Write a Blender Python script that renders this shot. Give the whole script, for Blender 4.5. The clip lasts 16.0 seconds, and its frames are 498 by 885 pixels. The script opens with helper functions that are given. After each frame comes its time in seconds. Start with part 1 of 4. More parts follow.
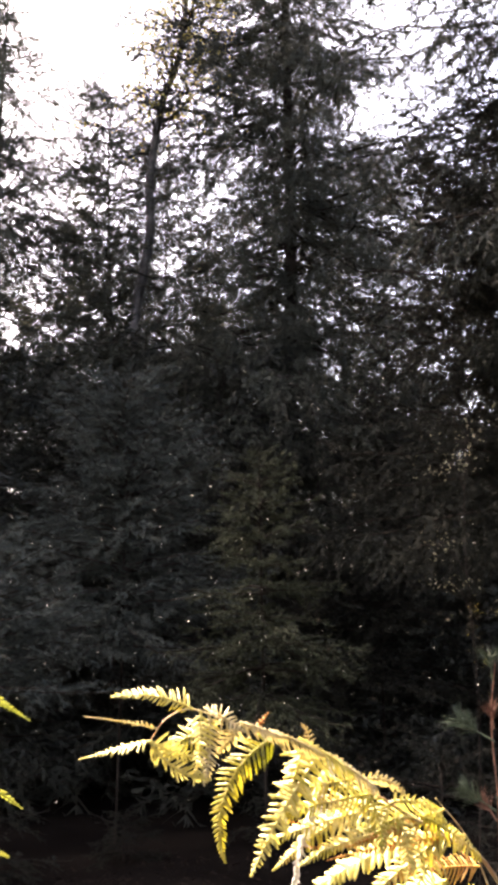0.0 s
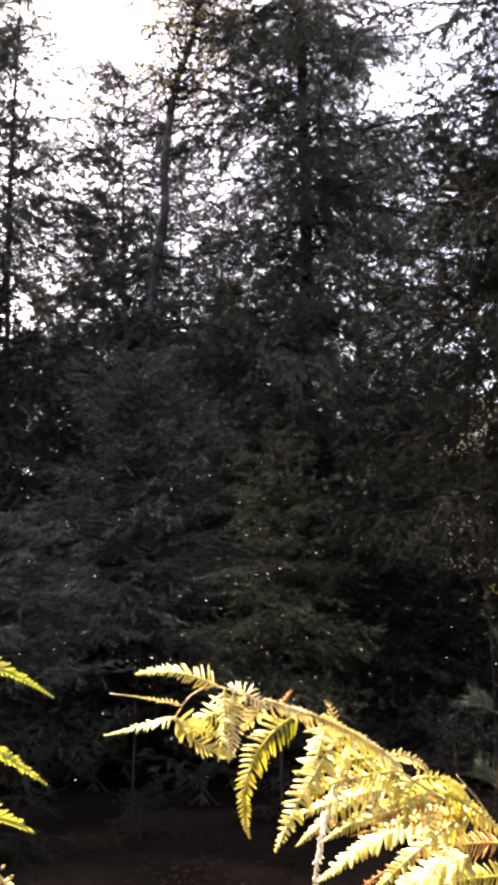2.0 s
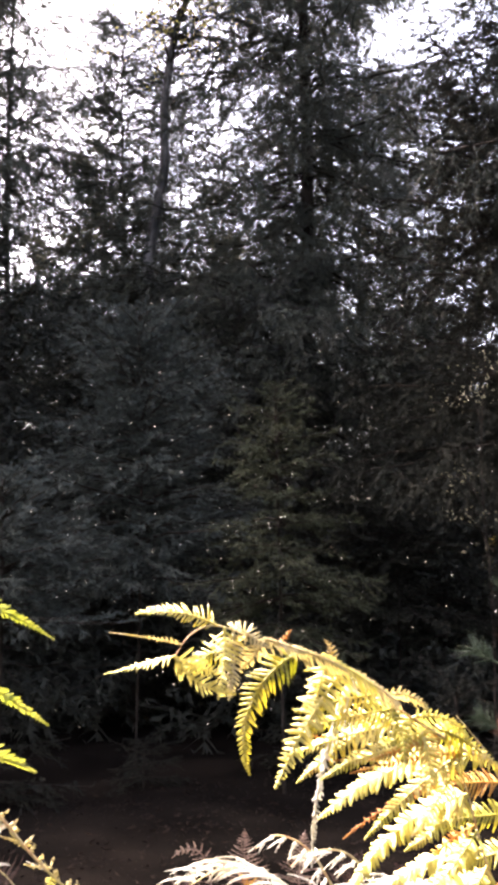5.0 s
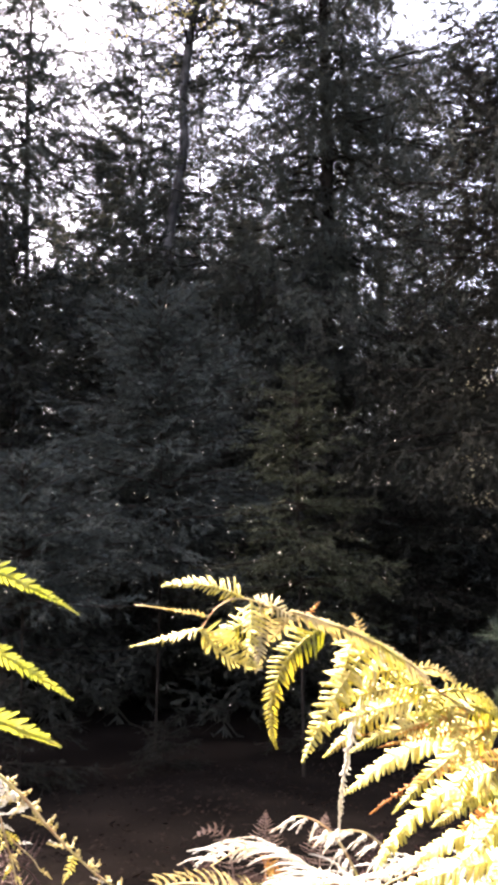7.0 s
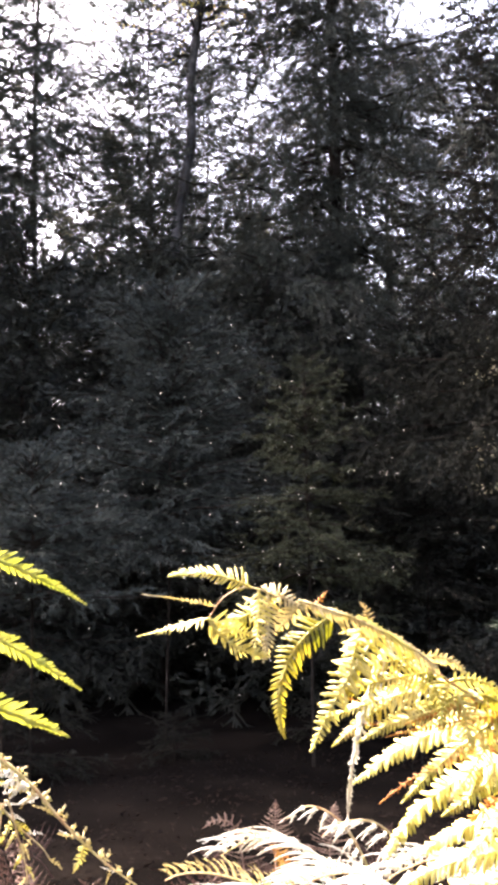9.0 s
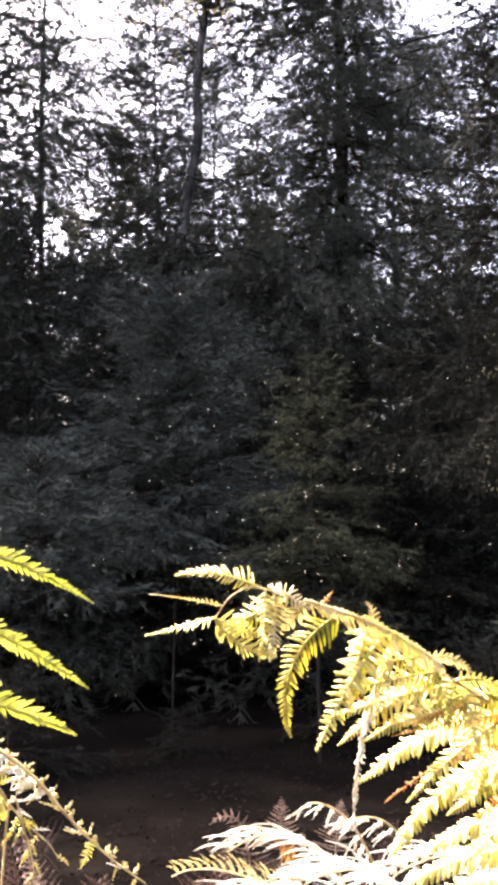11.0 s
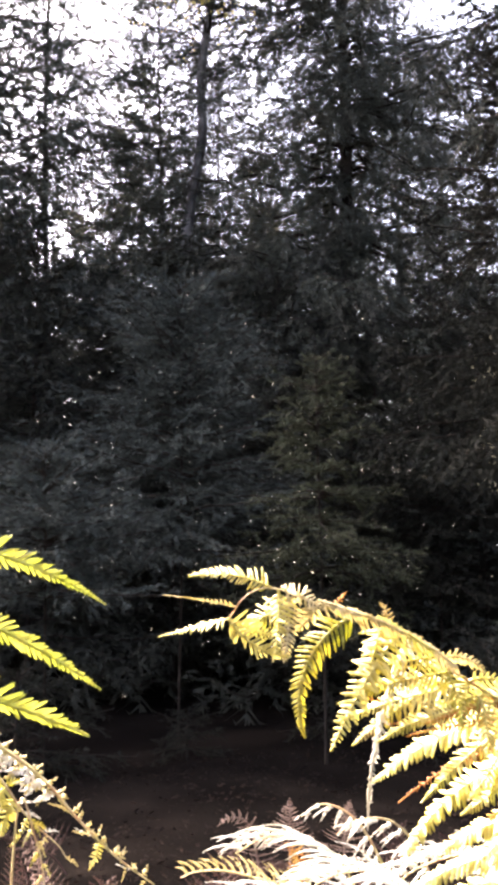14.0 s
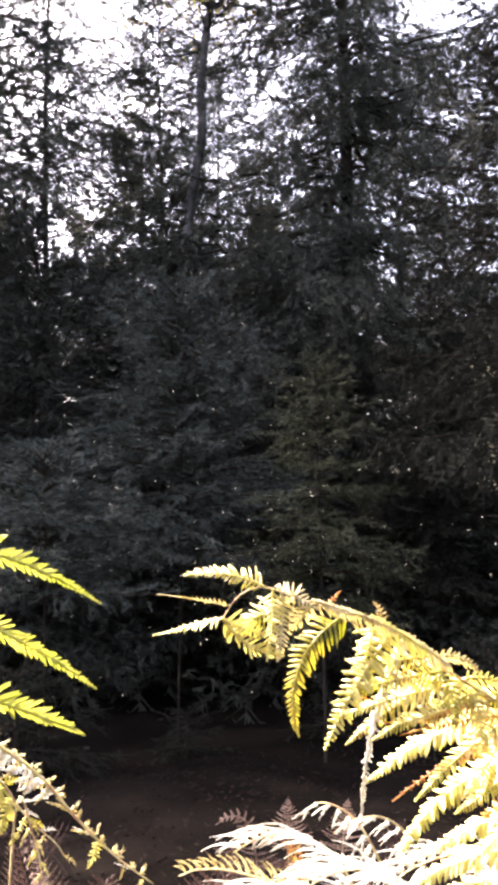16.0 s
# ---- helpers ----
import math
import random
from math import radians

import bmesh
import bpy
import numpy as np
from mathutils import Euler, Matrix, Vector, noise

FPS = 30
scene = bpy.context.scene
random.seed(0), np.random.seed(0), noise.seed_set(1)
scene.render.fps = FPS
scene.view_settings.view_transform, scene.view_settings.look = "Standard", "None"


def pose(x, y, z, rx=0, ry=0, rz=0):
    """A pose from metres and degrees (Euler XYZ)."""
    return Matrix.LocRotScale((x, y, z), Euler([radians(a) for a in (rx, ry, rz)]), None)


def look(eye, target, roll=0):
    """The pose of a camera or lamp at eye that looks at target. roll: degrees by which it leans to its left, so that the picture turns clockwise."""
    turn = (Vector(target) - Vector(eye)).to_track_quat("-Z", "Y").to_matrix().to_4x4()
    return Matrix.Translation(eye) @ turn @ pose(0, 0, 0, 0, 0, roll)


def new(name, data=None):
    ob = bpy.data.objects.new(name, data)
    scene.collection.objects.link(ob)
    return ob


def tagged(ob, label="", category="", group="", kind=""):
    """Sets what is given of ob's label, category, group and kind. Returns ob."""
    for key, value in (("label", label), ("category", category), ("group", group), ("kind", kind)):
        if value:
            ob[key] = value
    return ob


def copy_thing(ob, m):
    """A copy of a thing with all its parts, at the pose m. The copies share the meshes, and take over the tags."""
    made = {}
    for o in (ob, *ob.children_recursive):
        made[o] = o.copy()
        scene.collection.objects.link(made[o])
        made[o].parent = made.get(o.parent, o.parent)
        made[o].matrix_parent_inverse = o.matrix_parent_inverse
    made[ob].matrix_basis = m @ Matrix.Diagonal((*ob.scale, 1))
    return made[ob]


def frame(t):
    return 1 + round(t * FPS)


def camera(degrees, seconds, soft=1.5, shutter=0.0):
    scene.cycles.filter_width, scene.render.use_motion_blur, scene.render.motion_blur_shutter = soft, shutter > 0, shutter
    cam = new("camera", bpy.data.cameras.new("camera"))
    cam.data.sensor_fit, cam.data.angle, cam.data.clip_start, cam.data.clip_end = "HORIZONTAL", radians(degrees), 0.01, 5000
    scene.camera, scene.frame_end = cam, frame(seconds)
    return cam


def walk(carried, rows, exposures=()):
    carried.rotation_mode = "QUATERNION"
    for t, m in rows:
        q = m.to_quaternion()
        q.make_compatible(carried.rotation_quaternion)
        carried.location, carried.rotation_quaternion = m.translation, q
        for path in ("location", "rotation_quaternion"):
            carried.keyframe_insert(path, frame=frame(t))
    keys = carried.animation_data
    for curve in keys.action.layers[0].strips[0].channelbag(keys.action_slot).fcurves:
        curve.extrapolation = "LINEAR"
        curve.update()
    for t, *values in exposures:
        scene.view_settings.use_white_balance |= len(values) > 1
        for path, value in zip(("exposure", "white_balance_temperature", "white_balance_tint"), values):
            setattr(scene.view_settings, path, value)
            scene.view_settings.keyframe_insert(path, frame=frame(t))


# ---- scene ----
cam = camera(25.0, 16.0, soft=4.5)
walk(cam, [
    (0, pose(0.0002, -0.0025, 1.5002, 99.500, -0.000, 0.000)),
    (0.5, pose(-0.0013, -0.0095, 1.4999, 99.335, 0.089, 0.187)),
    (1, pose(-0.0032, -0.0090, 1.5002, 99.047, 0.120, 0.490)),
    (1.5, pose(-0.0068, -0.0060, 1.4994, 98.883, 0.012, 0.635)),
    (2, pose(-0.0082, -0.0041, 1.4983, 98.503, -0.044, 0.742)),
    (2.5, pose(-0.0095, -0.0006, 1.4951, 98.270, 0.039, 0.788)),
    (3, pose(-0.0087, -0.0019, 1.4944, 97.914, 0.057, 0.651)),
    (3.5, pose(-0.0050, -0.0035, 1.4944, 97.459, 0.121, 0.492)),
    (6, pose(-0.0083, 0.0118, 1.4793, 95.551, 0.008, 1.273)),
    (6.5, pose(-0.0101, 0.0132, 1.4777, 95.410, -0.018, 1.519)),
    (7, pose(-0.0139, 0.0178, 1.4736, 95.431, -0.030, 1.790)),
    (7.5, pose(-0.0150, 0.0217, 1.4731, 95.280, -0.057, 1.953)),
    (8, pose(-0.0133, 0.0245, 1.4722, 95.168, 0.025, 2.098)),
    (10.5, pose(-0.0119, 0.0219, 1.4721, 94.762, 0.150, 2.431)),
    (11, pose(-0.0122, 0.0199, 1.4754, 94.775, 0.087, 2.583)),
    (11.5, pose(-0.0132, 0.0160, 1.4755, 94.829, 0.143, 2.671)),
    (12, pose(-0.0155, 0.0168, 1.4737, 94.678, 0.205, 2.696)),
    (12.5, pose(-0.0157, 0.0135, 1.4759, 94.785, 0.277, 2.762)),
    (13, pose(-0.0172, 0.0152, 1.4761, 94.897, 0.201, 2.696)),
    (13.5, pose(-0.0190, 0.0187, 1.4755, 94.904, 0.178, 2.860)),
    (14, pose(-0.0199, 0.0185, 1.4750, 94.835, 0.270, 2.835)),
    (14.5, pose(-0.0193, 0.0163, 1.4750, 94.724, 0.277, 2.798)),
    (15, pose(-0.0166, 0.0147, 1.4760, 94.766, 0.334, 2.822)),
    (15.5, pose(-0.0157, 0.0155, 1.4763, 94.784, 0.279, 2.805)),
    (16, pose(-0.0140, 0.0160, 1.4755, 94.780, 0.267, 2.849)),
], exposures=[(0, 3.02, 8000, 20), (3.5, 3.12, 7800, 20), (6, 3.3, 7400, 20), (16, 3.42, 7300, 20)])

# ---------------------------------------------------------------- light
SUN_AZIMUTH, SUN_HEIGHT = -60.0, 50.0
world = bpy.data.worlds.new("sky")
scene.world = world
world.use_nodes = True
sky = world.node_tree.nodes.new("ShaderNodeTexSky")
sky.sky_type, sky.sun_disc = "NISHITA", False
sky.sun_elevation, sky.sun_rotation = radians(SUN_HEIGHT), radians(360 + SUN_AZIMUTH)
sky.dust_density, sky.air_density = 6.0, 0.8
background = world.node_tree.nodes["Background"]
background.inputs["Strength"].default_value = 0.145
world.node_tree.links.new(sky.outputs["Color"], background.inputs["Color"])
sun = new("sun", bpy.data.lights.new("sun", "SUN"))
sun.data.energy, sun.data.angle, sun.data.color = 5.0, radians(0.53), (1.0, 0.95, 0.86)
sun.matrix_world = look((0, 0, 30), (0.557 * 10, -0.321 * 10, 30 - 0.766 * 10))


# ---------------------------------------------------------------- materials
def surface(name, colours, scale=8.0, detail=6.0, rough=0.7, bump=0.3, bump_scale=60.0, through_light=0.0, through_tint=None, vary=0.25, spread=(0.35, 0.65), gloss=0.5):
    """Noise between colours at one scale, fine grain and bump at another, a little of it shining through."""
    m = bpy.data.materials.new(name)
    m.use_nodes = True
    tree = m.node_tree
    n, link = tree.nodes, tree.links.new
    bsdf, out = n["Principled BSDF"], n["Material Output"]
    where = n.new("ShaderNodeTexCoord")
    big, fine = n.new("ShaderNodeTexNoise"), n.new("ShaderNodeTexNoise")
    big.inputs["Scale"].default_value, big.inputs["Detail"].default_value = scale, detail
    fine.inputs["Scale"].default_value, fine.inputs["Detail"].default_value = bump_scale, 4
    link(where.outputs["Object"], big.inputs["Vector"]), link(where.outputs["Object"], fine.inputs["Vector"])
    ramp = n.new("ShaderNodeValToRGB")
    stops = ramp.color_ramp.elements
    for i, c in enumerate(colours):
        at = spread[0] + (spread[1] - spread[0]) * i / max(1, len(colours) - 1)
        e = stops[i] if i < 2 else stops.new(at)
        e.position, e.color = at, (*c, 1)
    link(big.outputs["Fac"], ramp.inputs["Fac"])
    # grain, piece by piece and fine
    geo, info = n.new("ShaderNodeNewGeometry"), n.new("ShaderNodeObjectInfo")
    add = n.new("ShaderNodeMath")
    add.operation = "ADD"
    link(geo.outputs["Random Per Island"], add.inputs[0]), link(fine.outputs["Fac"], add.inputs[1])
    to_value = n.new("ShaderNodeMapRange")
    to_value.inputs["From Max"].default_value = 2.0
    to_value.inputs["To Min"].default_value, to_value.inputs["To Max"].default_value = 1 - vary, 1 + vary
    link(add.outputs[0], to_value.inputs["Value"])
    hue = n.new("ShaderNodeHueSaturation")
    link(ramp.outputs["Color"], hue.inputs["Color"]), link(to_value.outputs[0], hue.inputs["Value"])
    link(hue.outputs["Color"], bsdf.inputs["Base Color"])
    bsdf.inputs["Roughness"].default_value, bsdf.inputs["Specular IOR Level"].default_value = rough, gloss
    relief = n.new("ShaderNodeBump")
    relief.inputs["Strength"].default_value, relief.inputs["Distance"].default_value = bump, 0.01
    link(fine.outputs["Fac"], relief.inputs["Height"]), link(relief.outputs["Normal"], bsdf.inputs["Normal"])
    if through_light:
        glow, mix = n.new("ShaderNodeBsdfTranslucent"), n.new("ShaderNodeMixShader")
        tint = n.new("ShaderNodeMixRGB")
        tint.blend_type = "MULTIPLY"
        tint.inputs["Fac"].default_value = 1.0
        tint.inputs["Color2"].default_value = (*(through_tint or (1, 1, 1)), 1)
        link(hue.outputs["Color"], tint.inputs["Color1"]), link(tint.outputs["Color"], glow.inputs["Color"])
        mix.inputs["Fac"].default_value = through_light
        link(bsdf.outputs[0], mix.inputs[1]), link(glow.outputs[0], mix.inputs[2]), link(mix.outputs[0], out.inputs["Surface"])
    return m


NEEDLES = surface("spruce_needles", [(0.044, 0.050, 0.042), (0.068, 0.074, 0.056), (0.086, 0.084, 0.066)], scale=1.3, rough=0.8, bump=0.0, through_light=0.20, vary=0.2, gloss=0.2)
# darker than NEEDLES: the gloom inside the wood is put into the colour
NEEDLES_GLOOM = surface("gloom_darkened_needles", [(0.028, 0.032, 0.028), (0.041, 0.045, 0.036), (0.052, 0.053, 0.042)], scale=2.0, rough=0.8, bump=0.0, through_light=0.08, vary=0.18, gloss=0.2)
NEEDLES_PINE = surface("pine_needles", [(0.05, 0.075, 0.045), (0.08, 0.11, 0.06)], scale=6.0, rough=0.6, bump=0.0, through_light=0.15, vary=0.4)
NEEDLES_DEAD = surface("dead_needles", [(0.15, 0.075, 0.05), (0.24, 0.12, 0.08)], scale=6.0, rough=0.8, bump=0.0, through_light=0.15, vary=0.4)
# the bluish veil of haze over the left side is painted into these needles
NEEDLES_HAZE_TINT = surface("haze_tinted_needles", [(0.038, 0.049, 0.046), (0.058, 0.070, 0.062), (0.074, 0.082, 0.070)], scale=2.0, rough=0.8, bump=0.0, through_light=0.08, vary=0.2, gloss=0.2)
# lighter olive copy: light caught by the tips is put into the colour
NEEDLES_LIT_OLIVE = surface("lit_olive_needles", [(0.040, 0.046, 0.028), (0.062, 0.069, 0.040), (0.078, 0.082, 0.050)], scale=2.0, rough=0.8, bump=0.0, through_light=0.12, vary=0.2, gloss=0.2)
# darkest copy of the needles: the shade on these trees is in the colour
NEEDLES_SHADE_DARK = surface("shade_darkened_needles", [(0.019, 0.020, 0.017), (0.028, 0.029, 0.023), (0.037, 0.037, 0.029)], scale=2.0, rough=0.85, bump=0.0, through_light=0.08, vary=0.25, gloss=0.1)
BARK = surface("spruce_bark", [(0.014, 0.011, 0.009), (0.034, 0.027, 0.022), (0.055, 0.045, 0.038)], scale=5.0, rough=0.95, bump=0.8, bump_scale=35.0, gloss=0.1)
BARK_PALE = surface("birch_bark", [(0.022, 0.020, 0.018), (0.055, 0.049, 0.043), (0.12, 0.11, 0.10)], scale=4.0, rough=0.8, bump=0.5, bump_scale=25.0)
LEAF_YELLOW = surface("birch_leaf", [(0.26, 0.22, 0.05), (0.46, 0.38, 0.09), (0.46, 0.32, 0.08)], scale=2.0, rough=0.6, bump=0.0, through_light=0.5, vary=0.3)
# pale enough that leaves in the shade look sunlit
LEAF_AS_SUNLIT = surface("leaf_as_sunlit", [(0.13, 0.12, 0.07), (0.23, 0.21, 0.13), (0.32, 0.30, 0.20)], scale=6.0, rough=0.5, bump=0.0, through_light=0.4, vary=0.4)
# floor and scraps far darker than real litter: forest shade is in their colours
LITTER = surface("shade_darkened_floor", [(0.006, 0.005, 0.0045), (0.009, 0.0075, 0.0065), (0.015, 0.012, 0.010)], scale=1.2, detail=10, rough=1.0, bump=1.0, bump_scale=40.0, gloss=0.0)
LITTER_SCRAPS = surface("shade_darkened_scraps", [(0.010, 0.007, 0.006), (0.018, 0.012, 0.009), (0.032, 0.021, 0.016)], scale=3.0, rough=0.9, bump=0.0, through_light=0.05, vary=0.5, gloss=0.1)
FERN = surface("bracken_green", [(0.20, 0.22, 0.025), (0.40, 0.38, 0.060), (0.53, 0.46, 0.095), (0.62, 0.52, 0.19), (0.42, 0.20, 0.06)], scale=26.0, gloss=0.9, rough=0.30, bump=0.3, bump_scale=500.0, through_light=0.22, through_tint=(1.14, 1.07, 0.5), vary=0.5, spread=(0.3, 0.78))
FERN_FRESH = surface("bracken_fresh_green", [(0.24, 0.31, 0.05), (0.40, 0.43, 0.10), (0.54, 0.53, 0.18)], scale=26.0, gloss=0.8, rough=0.32, bump=0.3, bump_scale=500.0, through_light=0.32, through_tint=(1.10, 1.08, 0.55), vary=0.4, spread=(0.3, 0.7))
FERN_STRAW = surface("bracken_greying_straw", [(0.30, 0.22, 0.09), (0.46, 0.39, 0.17), (0.54, 0.47, 0.26), (0.58, 0.52, 0.34)], scale=22.0, gloss=0.6, rough=0.4, bump=0.3, bump_scale=400.0, through_light=0.25, through_tint=(1.1, 1.0, 0.6), vary=0.4, spread=(0.3, 0.7))
# yellow, and paler than FERN: the glare of full sun is in the colour
FERN_SUN_YELLOW = surface("bracken_sun_yellow", [(0.42, 0.37, 0.06), (0.60, 0.54, 0.14), (0.67, 0.60, 0.20), (0.73, 0.67, 0.32)], scale=16.0, gloss=0.8, rough=0.35, bump=0.25, bump_scale=500.0, through_light=0.18, through_tint=(1.06, 1.04, 0.70), vary=0.4, spread=(0.3, 0.7))
FERN_RUST = surface("bracken_rust", [(0.32, 0.12, 0.03), (0.45, 0.20, 0.05), (0.50, 0.34, 0.08)], scale=16.0, rough=0.6, bump=0.25, bump_scale=400.0, through_light=0.4, vary=0.25)
FERN_PALE = surface("bracken_straw", [(0.54, 0.50, 0.39), (0.70, 0.68, 0.61), (0.80, 0.80, 0.77)], scale=10.0, rough=0.6, bump=0.3, bump_scale=300.0, through_light=0.25, vary=0.25)
FERN_TAN = surface("bracken_tan", [(0.42, 0.33, 0.12), (0.58, 0.48, 0.20), (0.66, 0.58, 0.32)], scale=10.0, rough=0.6, bump=0.3, bump_scale=300.0, through_light=0.3, vary=0.25)
FERN_BROWN = surface("bracken_brown", [(0.050, 0.024, 0.020), (0.092, 0.048, 0.040), (0.13, 0.078, 0.066)], scale=9.0, rough=0.8, bump=0.3, bump_scale=200.0, through_light=0.3, vary=0.3)
FERN_MAUVE = surface("bracken_mauve_brown", [(0.20, 0.13, 0.11), (0.30, 0.21, 0.18), (0.40, 0.30, 0.26)], scale=14.0, rough=0.8, bump=0.3, bump_scale=200.0, through_light=0.3, vary=0.3)
STALK = surface("bracken_stalk", [(0.42, 0.36, 0.14), (0.52, 0.42, 0.22), (0.42, 0.24, 0.12)], scale=25.0, rough=0.5, bump=0.3, bump_scale=300.0)
SPECK = surface("pale_speck", [(0.7, 0.68, 0.62), (0.85, 0.83, 0.78)], scale=20.0, rough=0.5, bump=0.0, through_light=0.5)


# ---------------------------------------------------------------- mesh helpers
def mesh_of(name, verts, faces, material):
    """A mesh from arrays of vertices and of triangles."""
    verts, faces = np.asarray(verts, np.float32), np.asarray(faces, np.int32)
    me = bpy.data.meshes.new(name)
    me.vertices.add(len(verts))
    me.vertices.foreach_set("co", verts.ravel())
    me.loops.add(faces.size)
    me.loops.foreach_set("vertex_index", faces.ravel())
    me.polygons.add(len(faces))
    me.polygons.foreach_set("loop_start", np.arange(0, faces.size, faces.shape[1], dtype=np.int32))
    me.polygons.foreach_set("loop_total", np.full(len(faces), faces.shape[1], np.int32))
    me.update(calc_edges=True)
    me.materials.append(material)
    return me


def part(name, data, parent, label=""):
    ob = new(name, data)
    ob.parent = parent
    return tagged(ob, label)


def joined(pieces):
    """Several (verts, faces) as one."""
    verts, faces, k = [], [], 0
    for v, f in pieces:
        verts.append(v)
        faces.append(np.asarray(f) + k)
        k += len(v)
    return np.concatenate(verts), np.concatenate(faces)


def unit(v):
    v = np.asarray(v, float)
    return v / np.maximum(np.linalg.norm(v, axis=-1, keepdims=True), 1e-9)


def smooth(points, steps=8):
    """A Catmull-Rom line through a few points."""
    p = np.asarray(points, float)
    p = np.concatenate([[2 * p[0] - p[1]], p, [2 * p[-1] - p[-2]]])
    out = []
    for i in range(1, len(p) - 2):
        for u in np.linspace(0, 1, steps, endpoint=False):
            out.append(0.5 * (2 * p[i] + (p[i + 1] - p[i - 1]) * u + (2 * p[i - 1] - 5 * p[i] + 4 * p[i + 1] - p[i + 2]) * u ** 2
                              + (3 * p[i] - p[i - 1] - 3 * p[i + 1] + p[i + 2]) * u ** 3))
    return np.array(out + [p[-2]])


def tube(line, radii, sides=6):
    """A round, tapered stem along a line, in triangles, closed at its end."""
    line = np.asarray(line, float)
    radii = np.broadcast_to(np.asarray(radii, float), len(line))
    along = unit(np.gradient(line, axis=0))
    a = unit(np.cross(along, np.where(np.abs(along[:, 2:3]) > 0.9, [[1.0, 0, 0]], [[0, 0, 1.0]])))
    b = np.cross(along, a)
    ang = np.arange(sides) * 2 * np.pi / sides
    v = line[:, None] + radii[:, None, None] * (a[:, None] * np.cos(ang)[None, :, None] + b[:, None] * np.sin(ang)[None, :, None])
    i, j = np.meshgrid(np.arange(len(line) - 1), np.arange(sides), indexing="ij")
    q = i * sides + j
    r = i * sides + (j + 1) % sides
    f = np.concatenate([np.stack([q, r, r + sides], -1).reshape(-1, 3), np.stack([q, r + sides, q + sides], -1).reshape(-1, 3)])
    cap = (len(line) - 1) * sides
    f = np.concatenate([f, [[cap, cap + k, cap + k + 1] for k in range(1, sides - 1)]])
    return v.reshape(-1, 3), f


# ---------------------------------------------------------------- ground
def ground_height(x, y):
    fall = -0.06 * np.clip(y, 0, 8) - 0.004 * np.clip(y - 8, 0, 30)
    rough = 0.05 * np.sin(1.9 * x + 0.7 * y) * np.sin(1.3 * y - 0.5 * x) + 0.03 * np.sin(4.1 * x + 1) * np.sin(3.7 * y)
    return fall + rough * np.exp(-((x / 30) ** 2 + (y / 40) ** 2))


def build_ground():
    t = np.linspace(-1, 1, 161)
    axis = np.sign(t) * (18 * np.abs(t) + 1500 * np.abs(t) ** 7)
    x, y = np.meshgrid(axis, axis + 6, indexing="ij")
    v = np.stack([x, y, ground_height(x, y)], -1).reshape(-1, 3)
    n = len(axis)
    i, j = np.meshgrid(np.arange(n - 1), np.arange(n - 1), indexing="ij")
    q = (i * n + j).ravel()
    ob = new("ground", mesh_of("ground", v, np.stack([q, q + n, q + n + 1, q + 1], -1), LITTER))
    return tagged(ob, "forest floor of needle litter, coloured dark for shade, falling gently away", "ground", kind="structure")


build_ground()


def litter(count=7000):
    """Fallen needles, twigs and leaf scraps on the floor before the wood."""
    r = np.random.default_rng(14)
    x, y = r.uniform(-3.2, 3.2, count), r.uniform(2.6, 10.5, count)
    c = np.stack([x, y, ground_height(x, y) + r.uniform(0.0, 0.035, count)], 1)
    turn, rise = r.uniform(0, 6.283, count), r.normal(0.15, 0.35, count)
    way = np.stack([np.cos(turn) * np.cos(rise), np.sin(turn) * np.cos(rise), np.sin(rise)], 1)
    wide = unit(np.cross(way, r.normal(size=(count, 3))))
    l, w = r.uniform(0.015, 0.09, (count, 1)), r.uniform(0.002, 0.010, (count, 1))
    v = np.stack([c - way * l / 2, c + wide * w, c + way * l / 2, c - wide * w], 1).reshape(-1, 3)
    q = np.arange(count)[:, None] * 4
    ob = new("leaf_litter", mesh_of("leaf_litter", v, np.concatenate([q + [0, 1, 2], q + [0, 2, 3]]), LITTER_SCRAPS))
    tagged(ob, "brown twigs, needles and leaf scraps on the ground, coloured dark for shade", "leaf litter", kind="stuff")


litter()


def on_ground(x, y, sink=0.03):
    return float(ground_height(np.float64(x), np.float64(y))) - sink


# ---------------------------------------------------------------- spruces
def needles_on(rng, p0, p1, per_metre, length, width):
    """Needles as slim blades round the twigs p0 to p1."""
    d = p1 - p0
    size = np.linalg.norm(d, axis=1)
    count = np.maximum(1, rng.poisson(size * per_metre))
    k = np.repeat(np.arange(len(p0)), count)
    at = p0[k] + d[k] * rng.random((len(k), 1))
    along = unit(d)[k]
    side = unit(rng.normal(size=(len(k), 3)))
    side = unit(side - along * (side * along).sum(1, keepdims=True))
    way = unit(along * rng.uniform(0.6, 1.5, (len(k), 1)) + side + [0, 0, 0.05])
    across = unit(np.cross(way, rng.normal(size=(len(k), 3)))) * width * rng.uniform(0.6, 1.3, (len(k), 1))
    tip = at + way * length * rng.uniform(0.7, 1.3, (len(k), 1))
    v = np.stack([at - across / 2, at + across / 2, tip], 1).reshape(-1, 3)
    # the twig itself, slim and pointed
    thick = unit(np.cross(d, rng.normal(size=d.shape))) * width * 0.4
    v = np.concatenate([v, np.stack([p0 - thick, p0 + thick, p1 + d * 0.15], 1).reshape(-1, 3)])
    return v, np.arange(len(v)).reshape(-1, 3)


